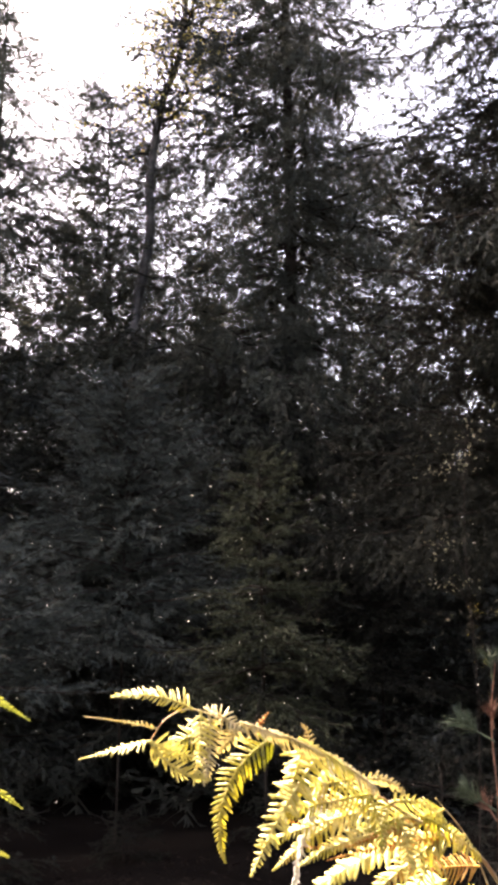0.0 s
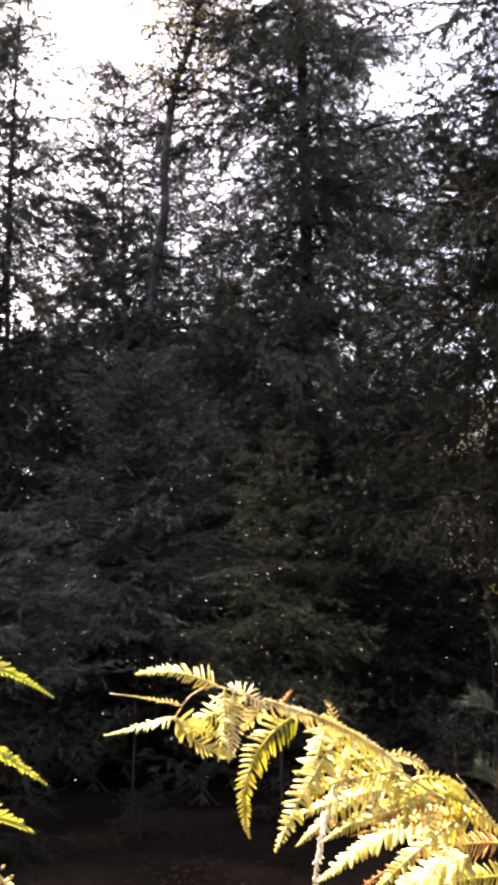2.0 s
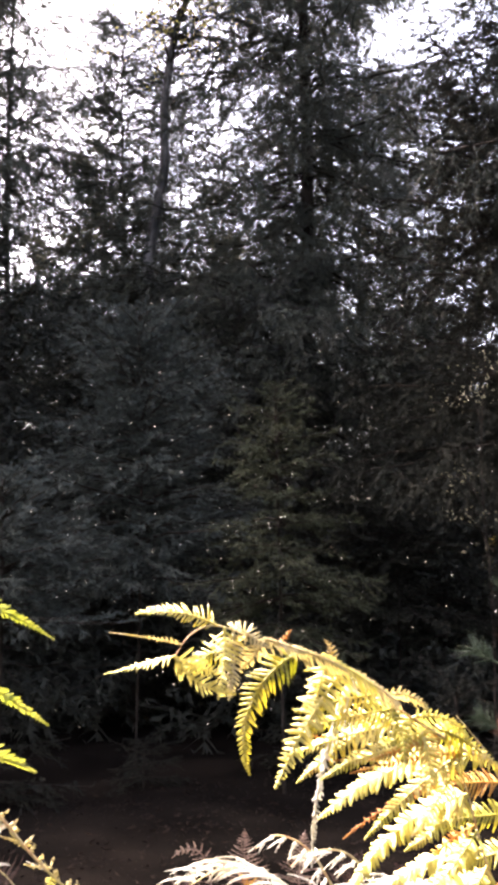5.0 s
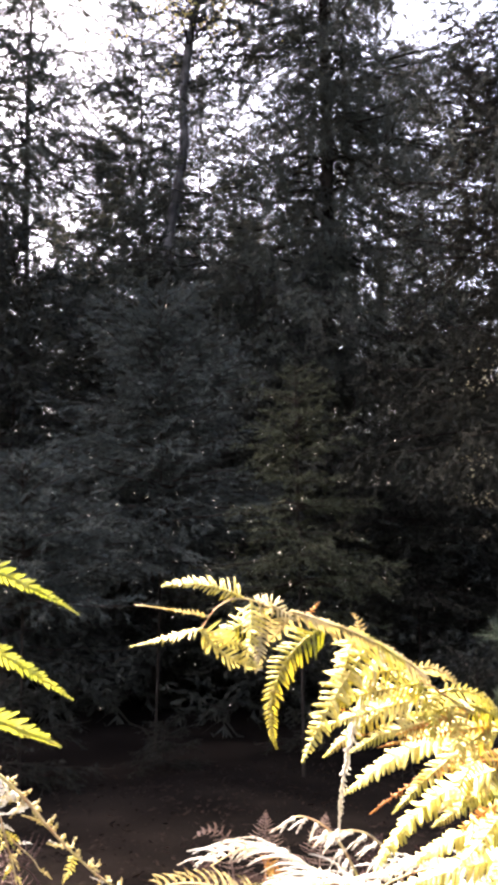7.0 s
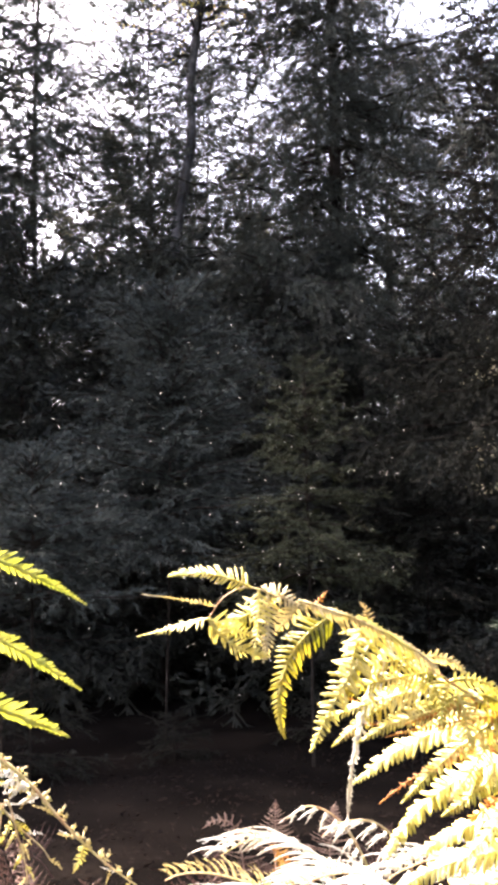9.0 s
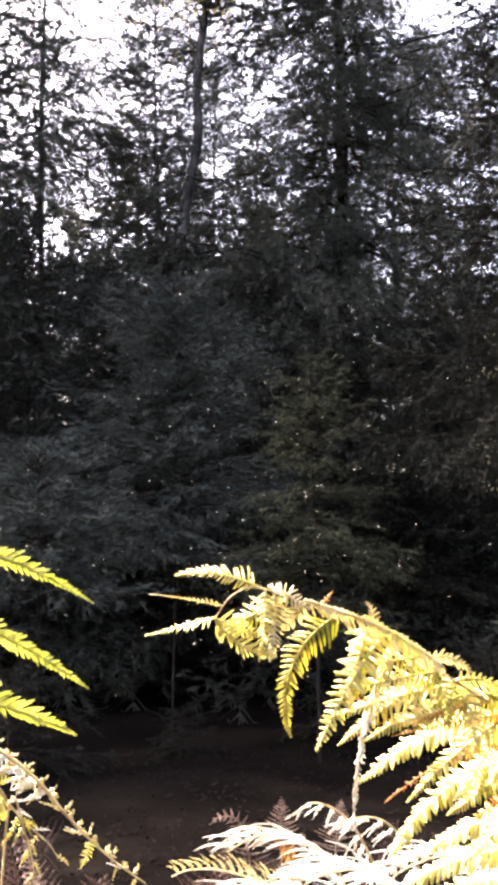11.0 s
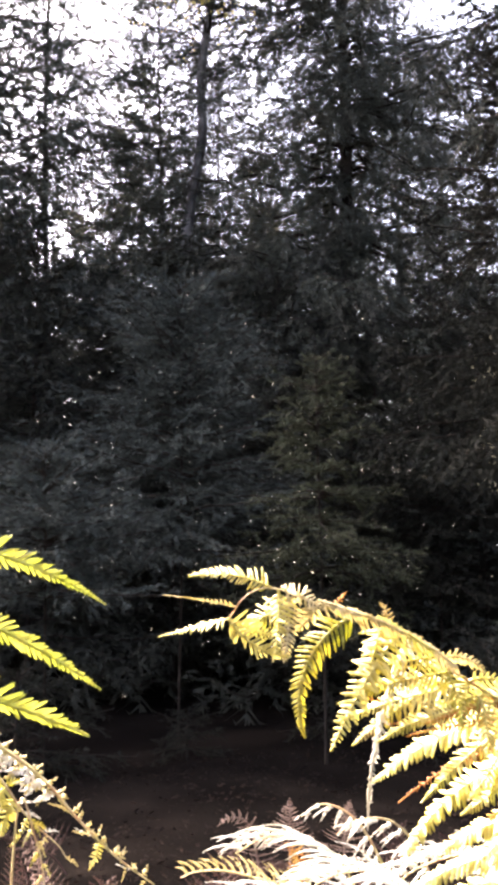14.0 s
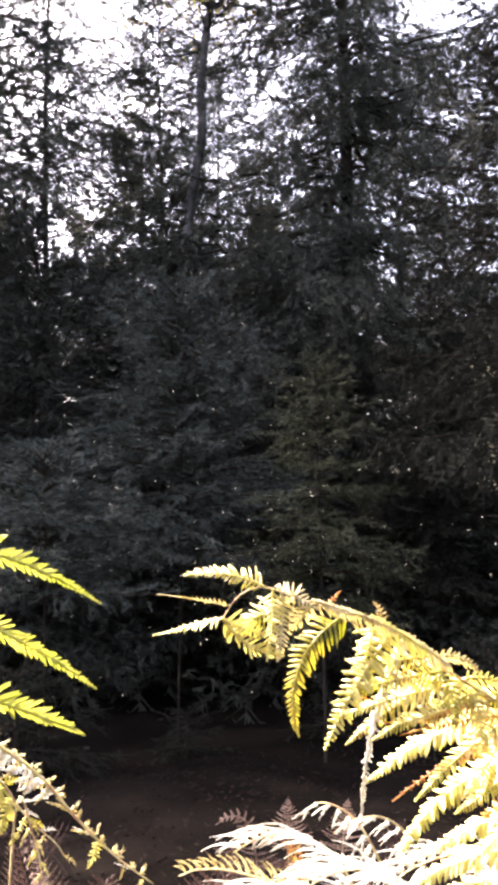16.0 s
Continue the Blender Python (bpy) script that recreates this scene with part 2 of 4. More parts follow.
def bough(rng, length, sag, lift, hang, per_metre, needle, width, spacing=0.10, bare=0.08, curly=0.10):
    """One spruce bough along +x: (wood, needles), each (verts, faces)."""
    n = max(4, int(length / 0.16))
    u = np.linspace(0, 1, n + 1)
    wob = np.cumsum(rng.normal(size=n + 1)) * 0.02 * length
    wob2 = np.cumsum(rng.normal(size=n + 1)) * 0.015 * length
    axis = np.stack([length * u, wob - wob[0], wob2 - wob2[0] - sag * length * u ** 1.4 + lift * length * u ** 3], 1)
    p0, p1 = [axis[:-1]], [axis[1:]]
    s = bare * length
    while s < length * 0.99:
        t = s / length
        at = np.array([np.interp(t, u, axis[:, k]) for k in range(3)])
        for side in (-1, 1):
            if rng.random() < 0.15:
                continue
            l = (0.10 + 0.42 * length * (1 - t) ** 0.75 * min(1, 0.4 + 2.2 * t)) * rng.uniform(0.5, 1.2)
            l = min(l, 0.7)
            turn = rng.uniform(0.6, 1.2)
            way = np.array([math.cos(turn), side * math.sin(turn), rng.normal() * 0.25 - 0.02])
            m = max(2, int(l / 0.16))
            q = at
            for k in range(m):
                way = unit(way + [0.05, 0, -hang * (0.2 + rng.random()) * 0.5] + rng.normal(size=3) * curly)
                e = q + way * l / m
                p0.append(q[None]), p1.append(e[None])
                if l > 0.2 and k < m - 1:
                    for s2 in (-1, 1):
                        w2 = unit(way + s2 * 0.75 * unit(np.cross(way, [0, 0, 1.0])) + [0, 0, -hang * rng.random() * 1.1] + rng.normal(size=3) * (0.05 + curly))
                        l2 = l * rng.uniform(0.25, 0.5)
                        p0.append(e[None]), p1.append((e + w2 * l2)[None])
                q = e
        s += spacing * rng.uniform(0.6, 1.5) * (0.6 + 0.3 * length)
    p0, p1 = np.concatenate(p0), np.concatenate(p1)
    return tube(axis, np.linspace(0.012, 0.003, n + 1) * (0.5 + 0.35 * length), 4), needles_on(rng, p0[1:], p1[1:], per_metre, needle, width)


def bough_set(seed, lengths, leaf, **kw):
    """Boughs of several lengths: (length, wood, needles, one mesh of both)."""
    rng, out = np.random.default_rng(seed), []
    for l in lengths:
        wood, green = bough(rng, l, **kw)
        me = mesh_of("bough", *joined([wood, green]), BARK)
        me.materials.append(leaf)
        kind = np.zeros(len(me.polygons), np.int32)
        kind[len(wood[1]):] = 1
        me.polygons.foreach_set("material_index", kind)
        out.append((l, wood, green, me))
    return out


BOUGHS = bough_set(3, (0.4, 0.55, 0.75, 0.95, 1.2, 1.45, 1.7, 2.0, 1.0, 1.3, 2.4), NEEDLES, sag=0.26, lift=0.16, hang=1.0, per_metre=66, needle=0.054, width=0.0120, spacing=0.14, curly=0.24)
BOUGHS_DROOPING = bough_set(7, (0.35, 0.5, 0.75, 1.0, 1.25, 1.5, 1.8, 1.1, 1.35), NEEDLES, sag=0.34, lift=0.20, hang=1.5, per_metre=42, needle=0.058, width=0.0155, spacing=0.10)
BOUGHS_YOUNG = bough_set(11, (0.25, 0.35, 0.5, 0.7, 0.9, 1.1, 0.6, 0.8, 1.0, 1.4), NEEDLES_GLOOM, sag=0.30, lift=0.10, hang=0.6, per_metre=62, needle=0.044, width=0.0115, spacing=0.12)
BOUGHS_FAR = bough_set(13, (0.4, 0.7, 1.0, 1.3, 1.7, 2.2), NEEDLES, sag=0.16, lift=0.15, hang=0.7, per_metre=6, needle=0.120, width=0.042, spacing=0.19)


LEAFED = {}


def leafed(mesh, leaf):
    """The bough's mesh with the tree's own needles, one copy for each kind."""
    if mesh.materials[1] == leaf:
        return mesh
    key = (mesh.name, leaf.name)
    if key not in LEAFED:
        LEAFED[key] = mesh.copy()
        LEAFED[key].materials[1] = leaf
    return LEAFED[key]


def spruce(x, y, height, reach, label, boughs, leaf, seed, start=0.06, gap=0.40, per_whorl=5, shape=0.75, thin=0.0, radius=None, lean=(0.0, 0.0), ragged=0.2, split=False, tilt=0.2, twist=0.45, flat=0.0):
    """A spruce: tapered trunk, whorls of boughs from start to the tip. split: each bough a part of its own."""
    rng = np.random.default_rng(seed)
    base = new("spruce_tree")
    base.matrix_world = pose(x, y, on_ground(x, y))
    tagged(base, label, "tree", "spruces at the wood's edge")
    radius = radius or 0.006 * height + 0.015
    z = np.linspace(0, height, 28)
    line = np.stack([lean[0] * (z / height) ** 1.3 + 0.03 * np.sin(z * 0.8 + seed), lean[1] * (z / height) ** 1.3 + 0.03 * np.cos(z * 0.7 + seed), z], 1)
    part("trunk", mesh_of("trunk", *tube(line, radius * (1 - z / height) ** 0.9 + 0.005 + 0.35 * radius * np.exp(-z / 0.25), 9), BARK), base)
    wood, green = [], []
    h = start * height + 0.1
    while h < height:
        u = min(1, h / height)
        size = reach * min(1.0, (1 - u) ** shape * 1.12) + 0.14
        for k in range(per_whorl if u < 0.93 else per_whorl - 1):
            if rng.random() < thin:
                continue
            l = size * (rng.uniform(1 - 2 * ragged, 1 + ragged * 0.6) if k % 3 else rng.uniform(0.3, 0.7))
            near = min(boughs, key=lambda b: abs(b[0] - l) + 0.3 * rng.random())
            scale = l / near[0]
            turn = rng.random() * 2 * math.pi
            rise = 0.85 * u ** 1.8 - 0.05 + flat + rng.normal() * tilt
            m = (Matrix.Rotation(turn, 3, "Z") @ Matrix.Rotation(-rise, 3, "Y") @ Matrix.Rotation(rng.normal() * twist, 3, "X")) * scale
            hh = min(height - 0.03, h + rng.uniform(-0.5, 0.5) * (gap if tilt > 0.15 else 0.25 * gap))
            at = np.array([np.interp(hh, z, line[:, 0]), np.interp(hh, z, line[:, 1]), hh])
            if split:
                part("bough", leafed(near[3], leaf), base).matrix_local = Matrix.Translation(at) @ m.to_4x4()
            else:
                m = np.array(m)
                wood.append((near[1][0] @ m.T + at, near[1][1])), green.append((near[2][0] @ m.T + at, near[2][1]))
        h += gap * rng.uniform(0.8, 1.2) * (1 - 0.45 * u)
    if not split:
        part("branchwork", mesh_of("branchwork", *joined(wood), BARK), base)
        part("crown", mesh_of("crown", *joined(green), leaf), base)
    return base


DARK = "tall dark green spruce with drooping boughs against the sky"
spruce(0.58, 15.5, 18.0, 3.7, "tall straight dark spruce with layered boughs to the ground", BOUGHS, NEEDLES, 21, start=0.24, gap=0.36, per_whorl=12, shape=0.60, radius=0.13, split=True, ragged=0.24, tilt=0.15, twist=0.25, flat=-0.10)
spruce(-2.15, 16.5, 10.4, 3.4, DARK, BOUGHS, NEEDLES, 22, start=0.28, gap=0.38, per_whorl=8, shape=0.46, split=True, ragged=0.30, radius=0.06, tilt=0.18, twist=0.3, flat=-0.06)
spruce(-4.0, 17.0, 14.0, 2.9, DARK, BOUGHS, NEEDLES, 23, start=0.22, gap=0.44, per_whorl=7, shape=0.45, split=True, ragged=0.32, radius=0.07, tilt=0.18, twist=0.25, flat=-0.10)
deep_spruce = spruce(-3.0, 20.5, 11.0, 2.2, DARK, BOUGHS_FAR, NEEDLES, 24, gap=0.42, per_whorl=6, shape=0.6)
spruce(2.55, 10.3, 7.0, 2.3, "broad spruce with hanging curtains of twigs, coloured dark for shade", BOUGHS_DROOPING, NEEDLES_SHADE_DARK, 25, gap=0.32, per_whorl=11, shape=0.34, split=True, radius=0.045, start=0.42, tilt=0.1, twist=0.2)
spruce(2.95, 10.0, 14.0, 2.7, "tall spruce with long pendulous twigs", BOUGHS_DROOPING, NEEDLES_GLOOM, 26, gap=0.52, per_whorl=9, shape=0.42, start=0.34, tilt=0.08, twist=0.2, flat=-0.22)
spruce(-3.35, 11.0, 12.0, 1.9, "tall spruce with thin sparse boughs", BOUGHS, NEEDLES, 27, gap=0.45, thin=0.3, shape=0.6, start=0.45)
spruce(2.3, 18.5, 10.4, 2.6, DARK, BOUGHS, NEEDLES, 28, start=0.62, gap=0.46, per_whorl=4, shape=0.5, tilt=0.14, twist=0.25)
spruce(1.9, 15.0, 6.5, 2.2, DARK, BOUGHS, NEEDLES_GLOOM, 30, start=0.3, gap=0.44, per_whorl=5, shape=0.6, tilt=0.14, twist=0.25, radius=0.05)
spruce(1.45, 16.9, 11.0, 2.5, DARK, BOUGHS, NEEDLES, 48, start=0.66, gap=0.40, per_whorl=7, shape=0.6, tilt=0.14, twist=0.25, radius=0.06)
spruce(-1.35, 17.8, 9.9, 2.3, DARK, BOUGHS, NEEDLES, 43, start=0.35, gap=0.46, per_whorl=4, shape=0.6, tilt=0.14, twist=0.25, radius=0.05)
spruce(-0.7, 19.0, 9.2, 2.3, DARK, BOUGHS, NEEDLES, 29, start=0.3, gap=0.46, per_whorl=4, shape=0.5, tilt=0.14, twist=0.25)
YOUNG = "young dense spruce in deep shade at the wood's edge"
spruce(-1.25, 11.0, 4.5, 1.55, "young spruce with a dense rounded crown, tinted bluish for haze", BOUGHS_YOUNG, NEEDLES_HAZE_TINT, 31, gap=0.24, per_whorl=13, start=0.40, shape=0.42, split=True, radius=0.007, tilt=0.08, twist=0.2)
spruce(-2.2, 9.3, 2.7, 1.25, "young spruce with a dense rounded crown, tinted bluish for haze", BOUGHS_YOUNG, NEEDLES_HAZE_TINT, 32, gap=0.22, per_whorl=13, start=0.52, shape=0.5, split=True, radius=0.007, tilt=0.08, twist=0.2)
spruce(0.12, 10.0, 3.6, 1.25, "young spruce with drooping tips, coloured lighter olive as if lit", BOUGHS_YOUNG, NEEDLES_LIT_OLIVE, 33, gap=0.26, per_whorl=11, start=0.38, shape=0.7, split=True, radius=0.009, tilt=0.1, twist=0.25, flat=-0.12)
spruce(1.55, 13.2, 4.9, 1.5, YOUNG, BOUGHS_YOUNG, NEEDLES_SHADE_DARK, 34, gap=0.34, per_whorl=11, start=0.30, shape=0.5, split=True, radius=0.010, tilt=0.08, twist=0.2)
low_spruce = spruce(1.6, 9.6, 1.0, 1.1, "small spreading spruce with boughs near the ground", BOUGHS_YOUNG, NEEDLES_SHADE_DARK, 37, gap=0.30, per_whorl=7, start=0.15, shape=0.4, split=True, radius=0.02, tilt=0.08, twist=0.2)
thicket = spruce(-3.2, 13.0, 5.8, 2.0, "dense spruce in the shade with boughs to the ground", BOUGHS_FAR, NEEDLES_GLOOM, 35, gap=0.34, per_whorl=7, start=0.02, shape=0.45, radius=0.035)
background_tree = spruce(-0.6, 21.5, 8.4, 2.3, "spruce standing deeper in the wood", BOUGHS_FAR, NEEDLES_GLOOM, 36, gap=0.32, per_whorl=8, start=0.02, shape=0.45, radius=0.04)
rng = np.random.default_rng(5)


def plant(thing, x, y, s):
    copy_thing(thing, pose(x, y, on_ground(x, y), 0, 0, rng.uniform(0, 360)) @ Matrix.Scale(s, 4))


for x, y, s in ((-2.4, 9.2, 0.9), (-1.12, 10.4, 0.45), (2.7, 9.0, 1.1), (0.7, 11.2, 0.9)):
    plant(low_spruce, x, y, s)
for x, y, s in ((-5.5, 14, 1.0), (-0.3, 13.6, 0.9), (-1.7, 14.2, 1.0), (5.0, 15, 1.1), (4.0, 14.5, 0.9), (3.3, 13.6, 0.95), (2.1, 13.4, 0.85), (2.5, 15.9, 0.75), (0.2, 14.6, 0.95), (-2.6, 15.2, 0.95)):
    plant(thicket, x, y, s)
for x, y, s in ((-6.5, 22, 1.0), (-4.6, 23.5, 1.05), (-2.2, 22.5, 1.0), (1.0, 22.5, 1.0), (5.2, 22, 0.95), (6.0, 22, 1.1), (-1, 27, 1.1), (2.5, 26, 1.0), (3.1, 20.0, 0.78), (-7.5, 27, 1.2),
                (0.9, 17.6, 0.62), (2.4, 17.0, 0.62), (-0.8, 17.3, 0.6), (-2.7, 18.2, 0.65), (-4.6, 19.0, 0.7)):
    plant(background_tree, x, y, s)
# copies out of view; those on the left are added to block the sun
for x, y, s in ((-8.3, 11.2, 1.6), (-7.4, 14.0, 2.0), (-7.6, 20.6, 2.05), (-9.4, 14.5, 2.1), (-9.0, 17.5, 2.1), (6, 8, 1.1)):
    plant(deep_spruce, x, y, s)
# unseen tall trees, added beside the view to keep the sun off the wood's edge
sun_block_spruce = spruce(-8.6, 13.2, 25.0, 3.0, "unseen added spruce with a close crown that blocks the sun", BOUGHS_FAR, NEEDLES, 47, gap=0.42, per_whorl=8, shape=0.5, start=0.2, radius=0.16)
for x, y, s in ((-8.6, 11.9, 1.0), (-8.2, 15.6, 1.0), (-8.4, 18.0, 1.02), (-8.8, 20.4, 1.0), (-11.0, 14.6, 1.05), (-11.2, 17.2, 1.06), (-11.0, 19.8, 1.05), (-11.4, 22.4, 1.05)):
    plant(sun_block_spruce, x, y, s)
# unseen trees added behind and beside the camera to cut the skylight
skylight_block_spruce = spruce(0.5, -7.0, 14.0, 2.6, "unseen added tall spruce that cuts the skylight", BOUGHS_FAR, NEEDLES, 38, gap=0.5, per_whorl=6, shape=0.55, start=0.05)
for x, y, s in ((3.0, -6.0, 1.0), (-2.0, -6.5, 1.1), (5.5, -3.5, 1.0), (-4.8, -5.5, 1.0), (7.0, 0.0, 1.1), (-7.5, -2.5, 0.9), (6.5, 4.0, 1.0), (1.5, -8.5, 1.2), (-0.8, -9.0, 1.2), (4.4, -6.8, 1.2), (-3.4, -8.5, 1.2), (7.0, -5.5, 1.2), (8.6, 2.2, 1.2), (-7.0, -6.5, 1.2)):
    plant(skylight_block_spruce, x, y, s)


# ---------------------------------------------------------------- birch
def birch(x, y, points, label, seed, leaf_count=6500, lowest=0.5, twigs=140, thick=0.075, bark=None):
    rng = np.random.default_rng(seed)
    base = new("birch_tree")
    base.matrix_world = pose(x, y, on_ground(x, y))
    tagged(base, label, "tree")
    line = smooth(points, 6)
    u = np.linspace(0, 1, len(line))
    part("trunk", mesh_of("trunk", *tube(line, thick * (1 - u) ** 0.7 + 0.006, 9), bark or BARK_PALE), base)
    stems, ends = [], []
    for k in range(twigs):
        t = rng.uniform(lowest, 0.99)
        at = np.array([np.interp(t, u, line[:, i]) for i in range(3)])
        turn = rng.random() * 6.283
        l = rng.uniform(0.5, 1.5) * (1.15 - t) + 0.3
        way = np.array([math.cos(turn), math.sin(turn), rng.uniform(0.5, 1.3)])
        pts = [at]
        for i in range(6):
            way = unit(way + rng.normal(size=3) * 0.18 + [0, 0, -0.12])
            pts.append(pts[-1] + way * l / 6)
            if i > 1:
                e = pts[-1] + unit(way + rng.normal(size=3) * 0.7) * l * 0.35
                stems.append(tube([pts[-1], (pts[-1] + e) / 2 + rng.normal(size=3) * 0.02, e], [0.004, 0.003, 0.0015], 3))
                ends += [pts[-1] + (e - pts[-1]) * w for w in rng.random(4)]
        stems.append(tube(pts, np.linspace(0.014, 0.003, 7), 4))
    part("branchwork", mesh_of("branchwork", *joined(stems), BARK), base)
    ends = np.array(ends)
    c = ends[rng.integers(0, len(ends), leaf_count)] + rng.normal(size=(leaf_count, 3)) * 0.05
    a, b = unit(rng.normal(size=(leaf_count, 3))), unit(rng.normal(size=(leaf_count, 3)))
    b = unit(np.cross(a, b))
    s = rng.uniform(0.013, 0.024, (leaf_count, 1))
    v = np.stack([c - a * s, c + b * s * 0.7, c + a * s, c - b * s * 0.7], 1).reshape(-1, 3)
    q = np.arange(leaf_count)[:, None] * 4
    part("crown", mesh_of("crown", v, np.concatenate([q + [0, 1, 2], q + [0, 2, 3]]), LEAF_YELLOW), base)
    return base


birch(-1.75, 15.0, [(0, 0, 0), (0.06, 0, 2.5), (0.10, 0, 4.6), (0.165, 0, 6.15), (0.265, 0, 6.81), (0.374, 0, 7.53), (0.35, 0, 8.21), (0.43, 0, 8.90), (0.51, 0, 9.40), (0.75, 0, 10.16), (0.82, 0, 10.76), (0.88, 0.1, 11.8), (0.95, 0.2, 13.4), (0.90, 0.2, 15.0)],
      "slender leaning birch with thin yellowing leaves", 41, lowest=0.52, thick=0.085, twigs=170)


birch(4.0, 19.0, [(0, 0, 0), (0.05, 0, 1.4), (-0.05, 0.1, 3.0), (0.05, 0, 4.6)], "small birch with yellow leaves deeper in the wood", 42, leaf_count=3000, lowest=0.12)

def sunlit_speck_sapling(x, y, sprays):
    """An added thin stem whose pale sprays stand in for sunlit foliage behind; sprays: centre, spread and number of
    leaves.
    """
    rr = np.random.default_rng(49)
    base = new("broadleaf_sapling")
    base.matrix_world = pose(x, y, on_ground(x, y))
    tagged(base, "added thin dark sapling, its pale leaves standing in for sunlit foliage", "tree")
    top = max(c[2] for c, _, _ in sprays) + 0.15
    stem = smooth([(0, 0, 0), (0.04, 0.02, top * 0.4), (-0.03, 0, top * 0.75), (0.02, 0, top)], 8)
    part("stem", mesh_of("stem", *tube(stem, np.linspace(0.006, 0.003, len(stem)), 6), BARK), base)
    for centre, spread, count in sprays:
        centre, spread = np.array(centre), np.array(spread)
        root = stem[np.argmin(np.abs(stem[:, 2] - centre[2] + 0.25))]
        twigs = [tube(smooth([root, (root + centre) / 2 + [0, 0, 0.06], centre], 4), np.linspace(0.004, 0.002, 9), 4)]
        ends = centre + rr.normal(size=(12, 3)) * spread * 0.7
        twigs += [tube([centre, (centre + e) / 2 + rr.normal(size=3) * 0.02, e], [0.002, 0.0015, 0.001], 3) for e in ends]
        branch = tagged(part("branch", mesh_of("branch", *joined(twigs), BARK), base), kind="stuff")
        c = centre + rr.normal(size=(count, 3)) * spread
        a = unit(rr.normal(size=(count, 3)) * [1, 0.6, 1.2])
        b = unit(np.cross(a, rr.normal(size=(count, 3))))
        l = rr.uniform(0.009, 0.019, (count, 1))
        v = np.stack([c - a * l, c + b * l * 0.5 + a * l * 0.1, c + a * l, c - b * l * 0.5 + a * l * 0.1], 1).reshape(-1, 3)
        q = np.arange(count)[:, None] * 4
        tagged(part("leaf_spray", mesh_of("leaf_spray", v, np.concatenate([q + [0, 1, 2], q + [0, 2, 3]]), LEAF_AS_SUNLIT), branch), kind="stuff")


sunlit_speck_sapling(1.72, 8.8, [((0.05, 0, 3.45), (0.14, 0.12, 0.13), 65), ((-0.13, 0, 3.28), (0.14, 0.12, 0.06), 60), ((-0.24, 0.05, 2.66), (0.09, 0.10, 0.06), 45), ((-0.14, -0.05, 2.34), (0.12, 0.10, 0.05), 42)])


# ---------------------------------------------------------------- bracken
def blade_line(start, theta, turn, length, depth, steps=22):
    """A line that leaves start at the slope theta (degrees, in the plane across the view) and turns as it goes."""
    u = np.linspace(0, 1, steps + 1)
    ang = np.radians(theta + turn * u)
    way = unit(np.stack([np.cos(ang), np.full_like(ang, depth), np.sin(ang)], 1))
    return np.concatenate([[start], start + np.cumsum(way[:-1] * length / steps, 0)])


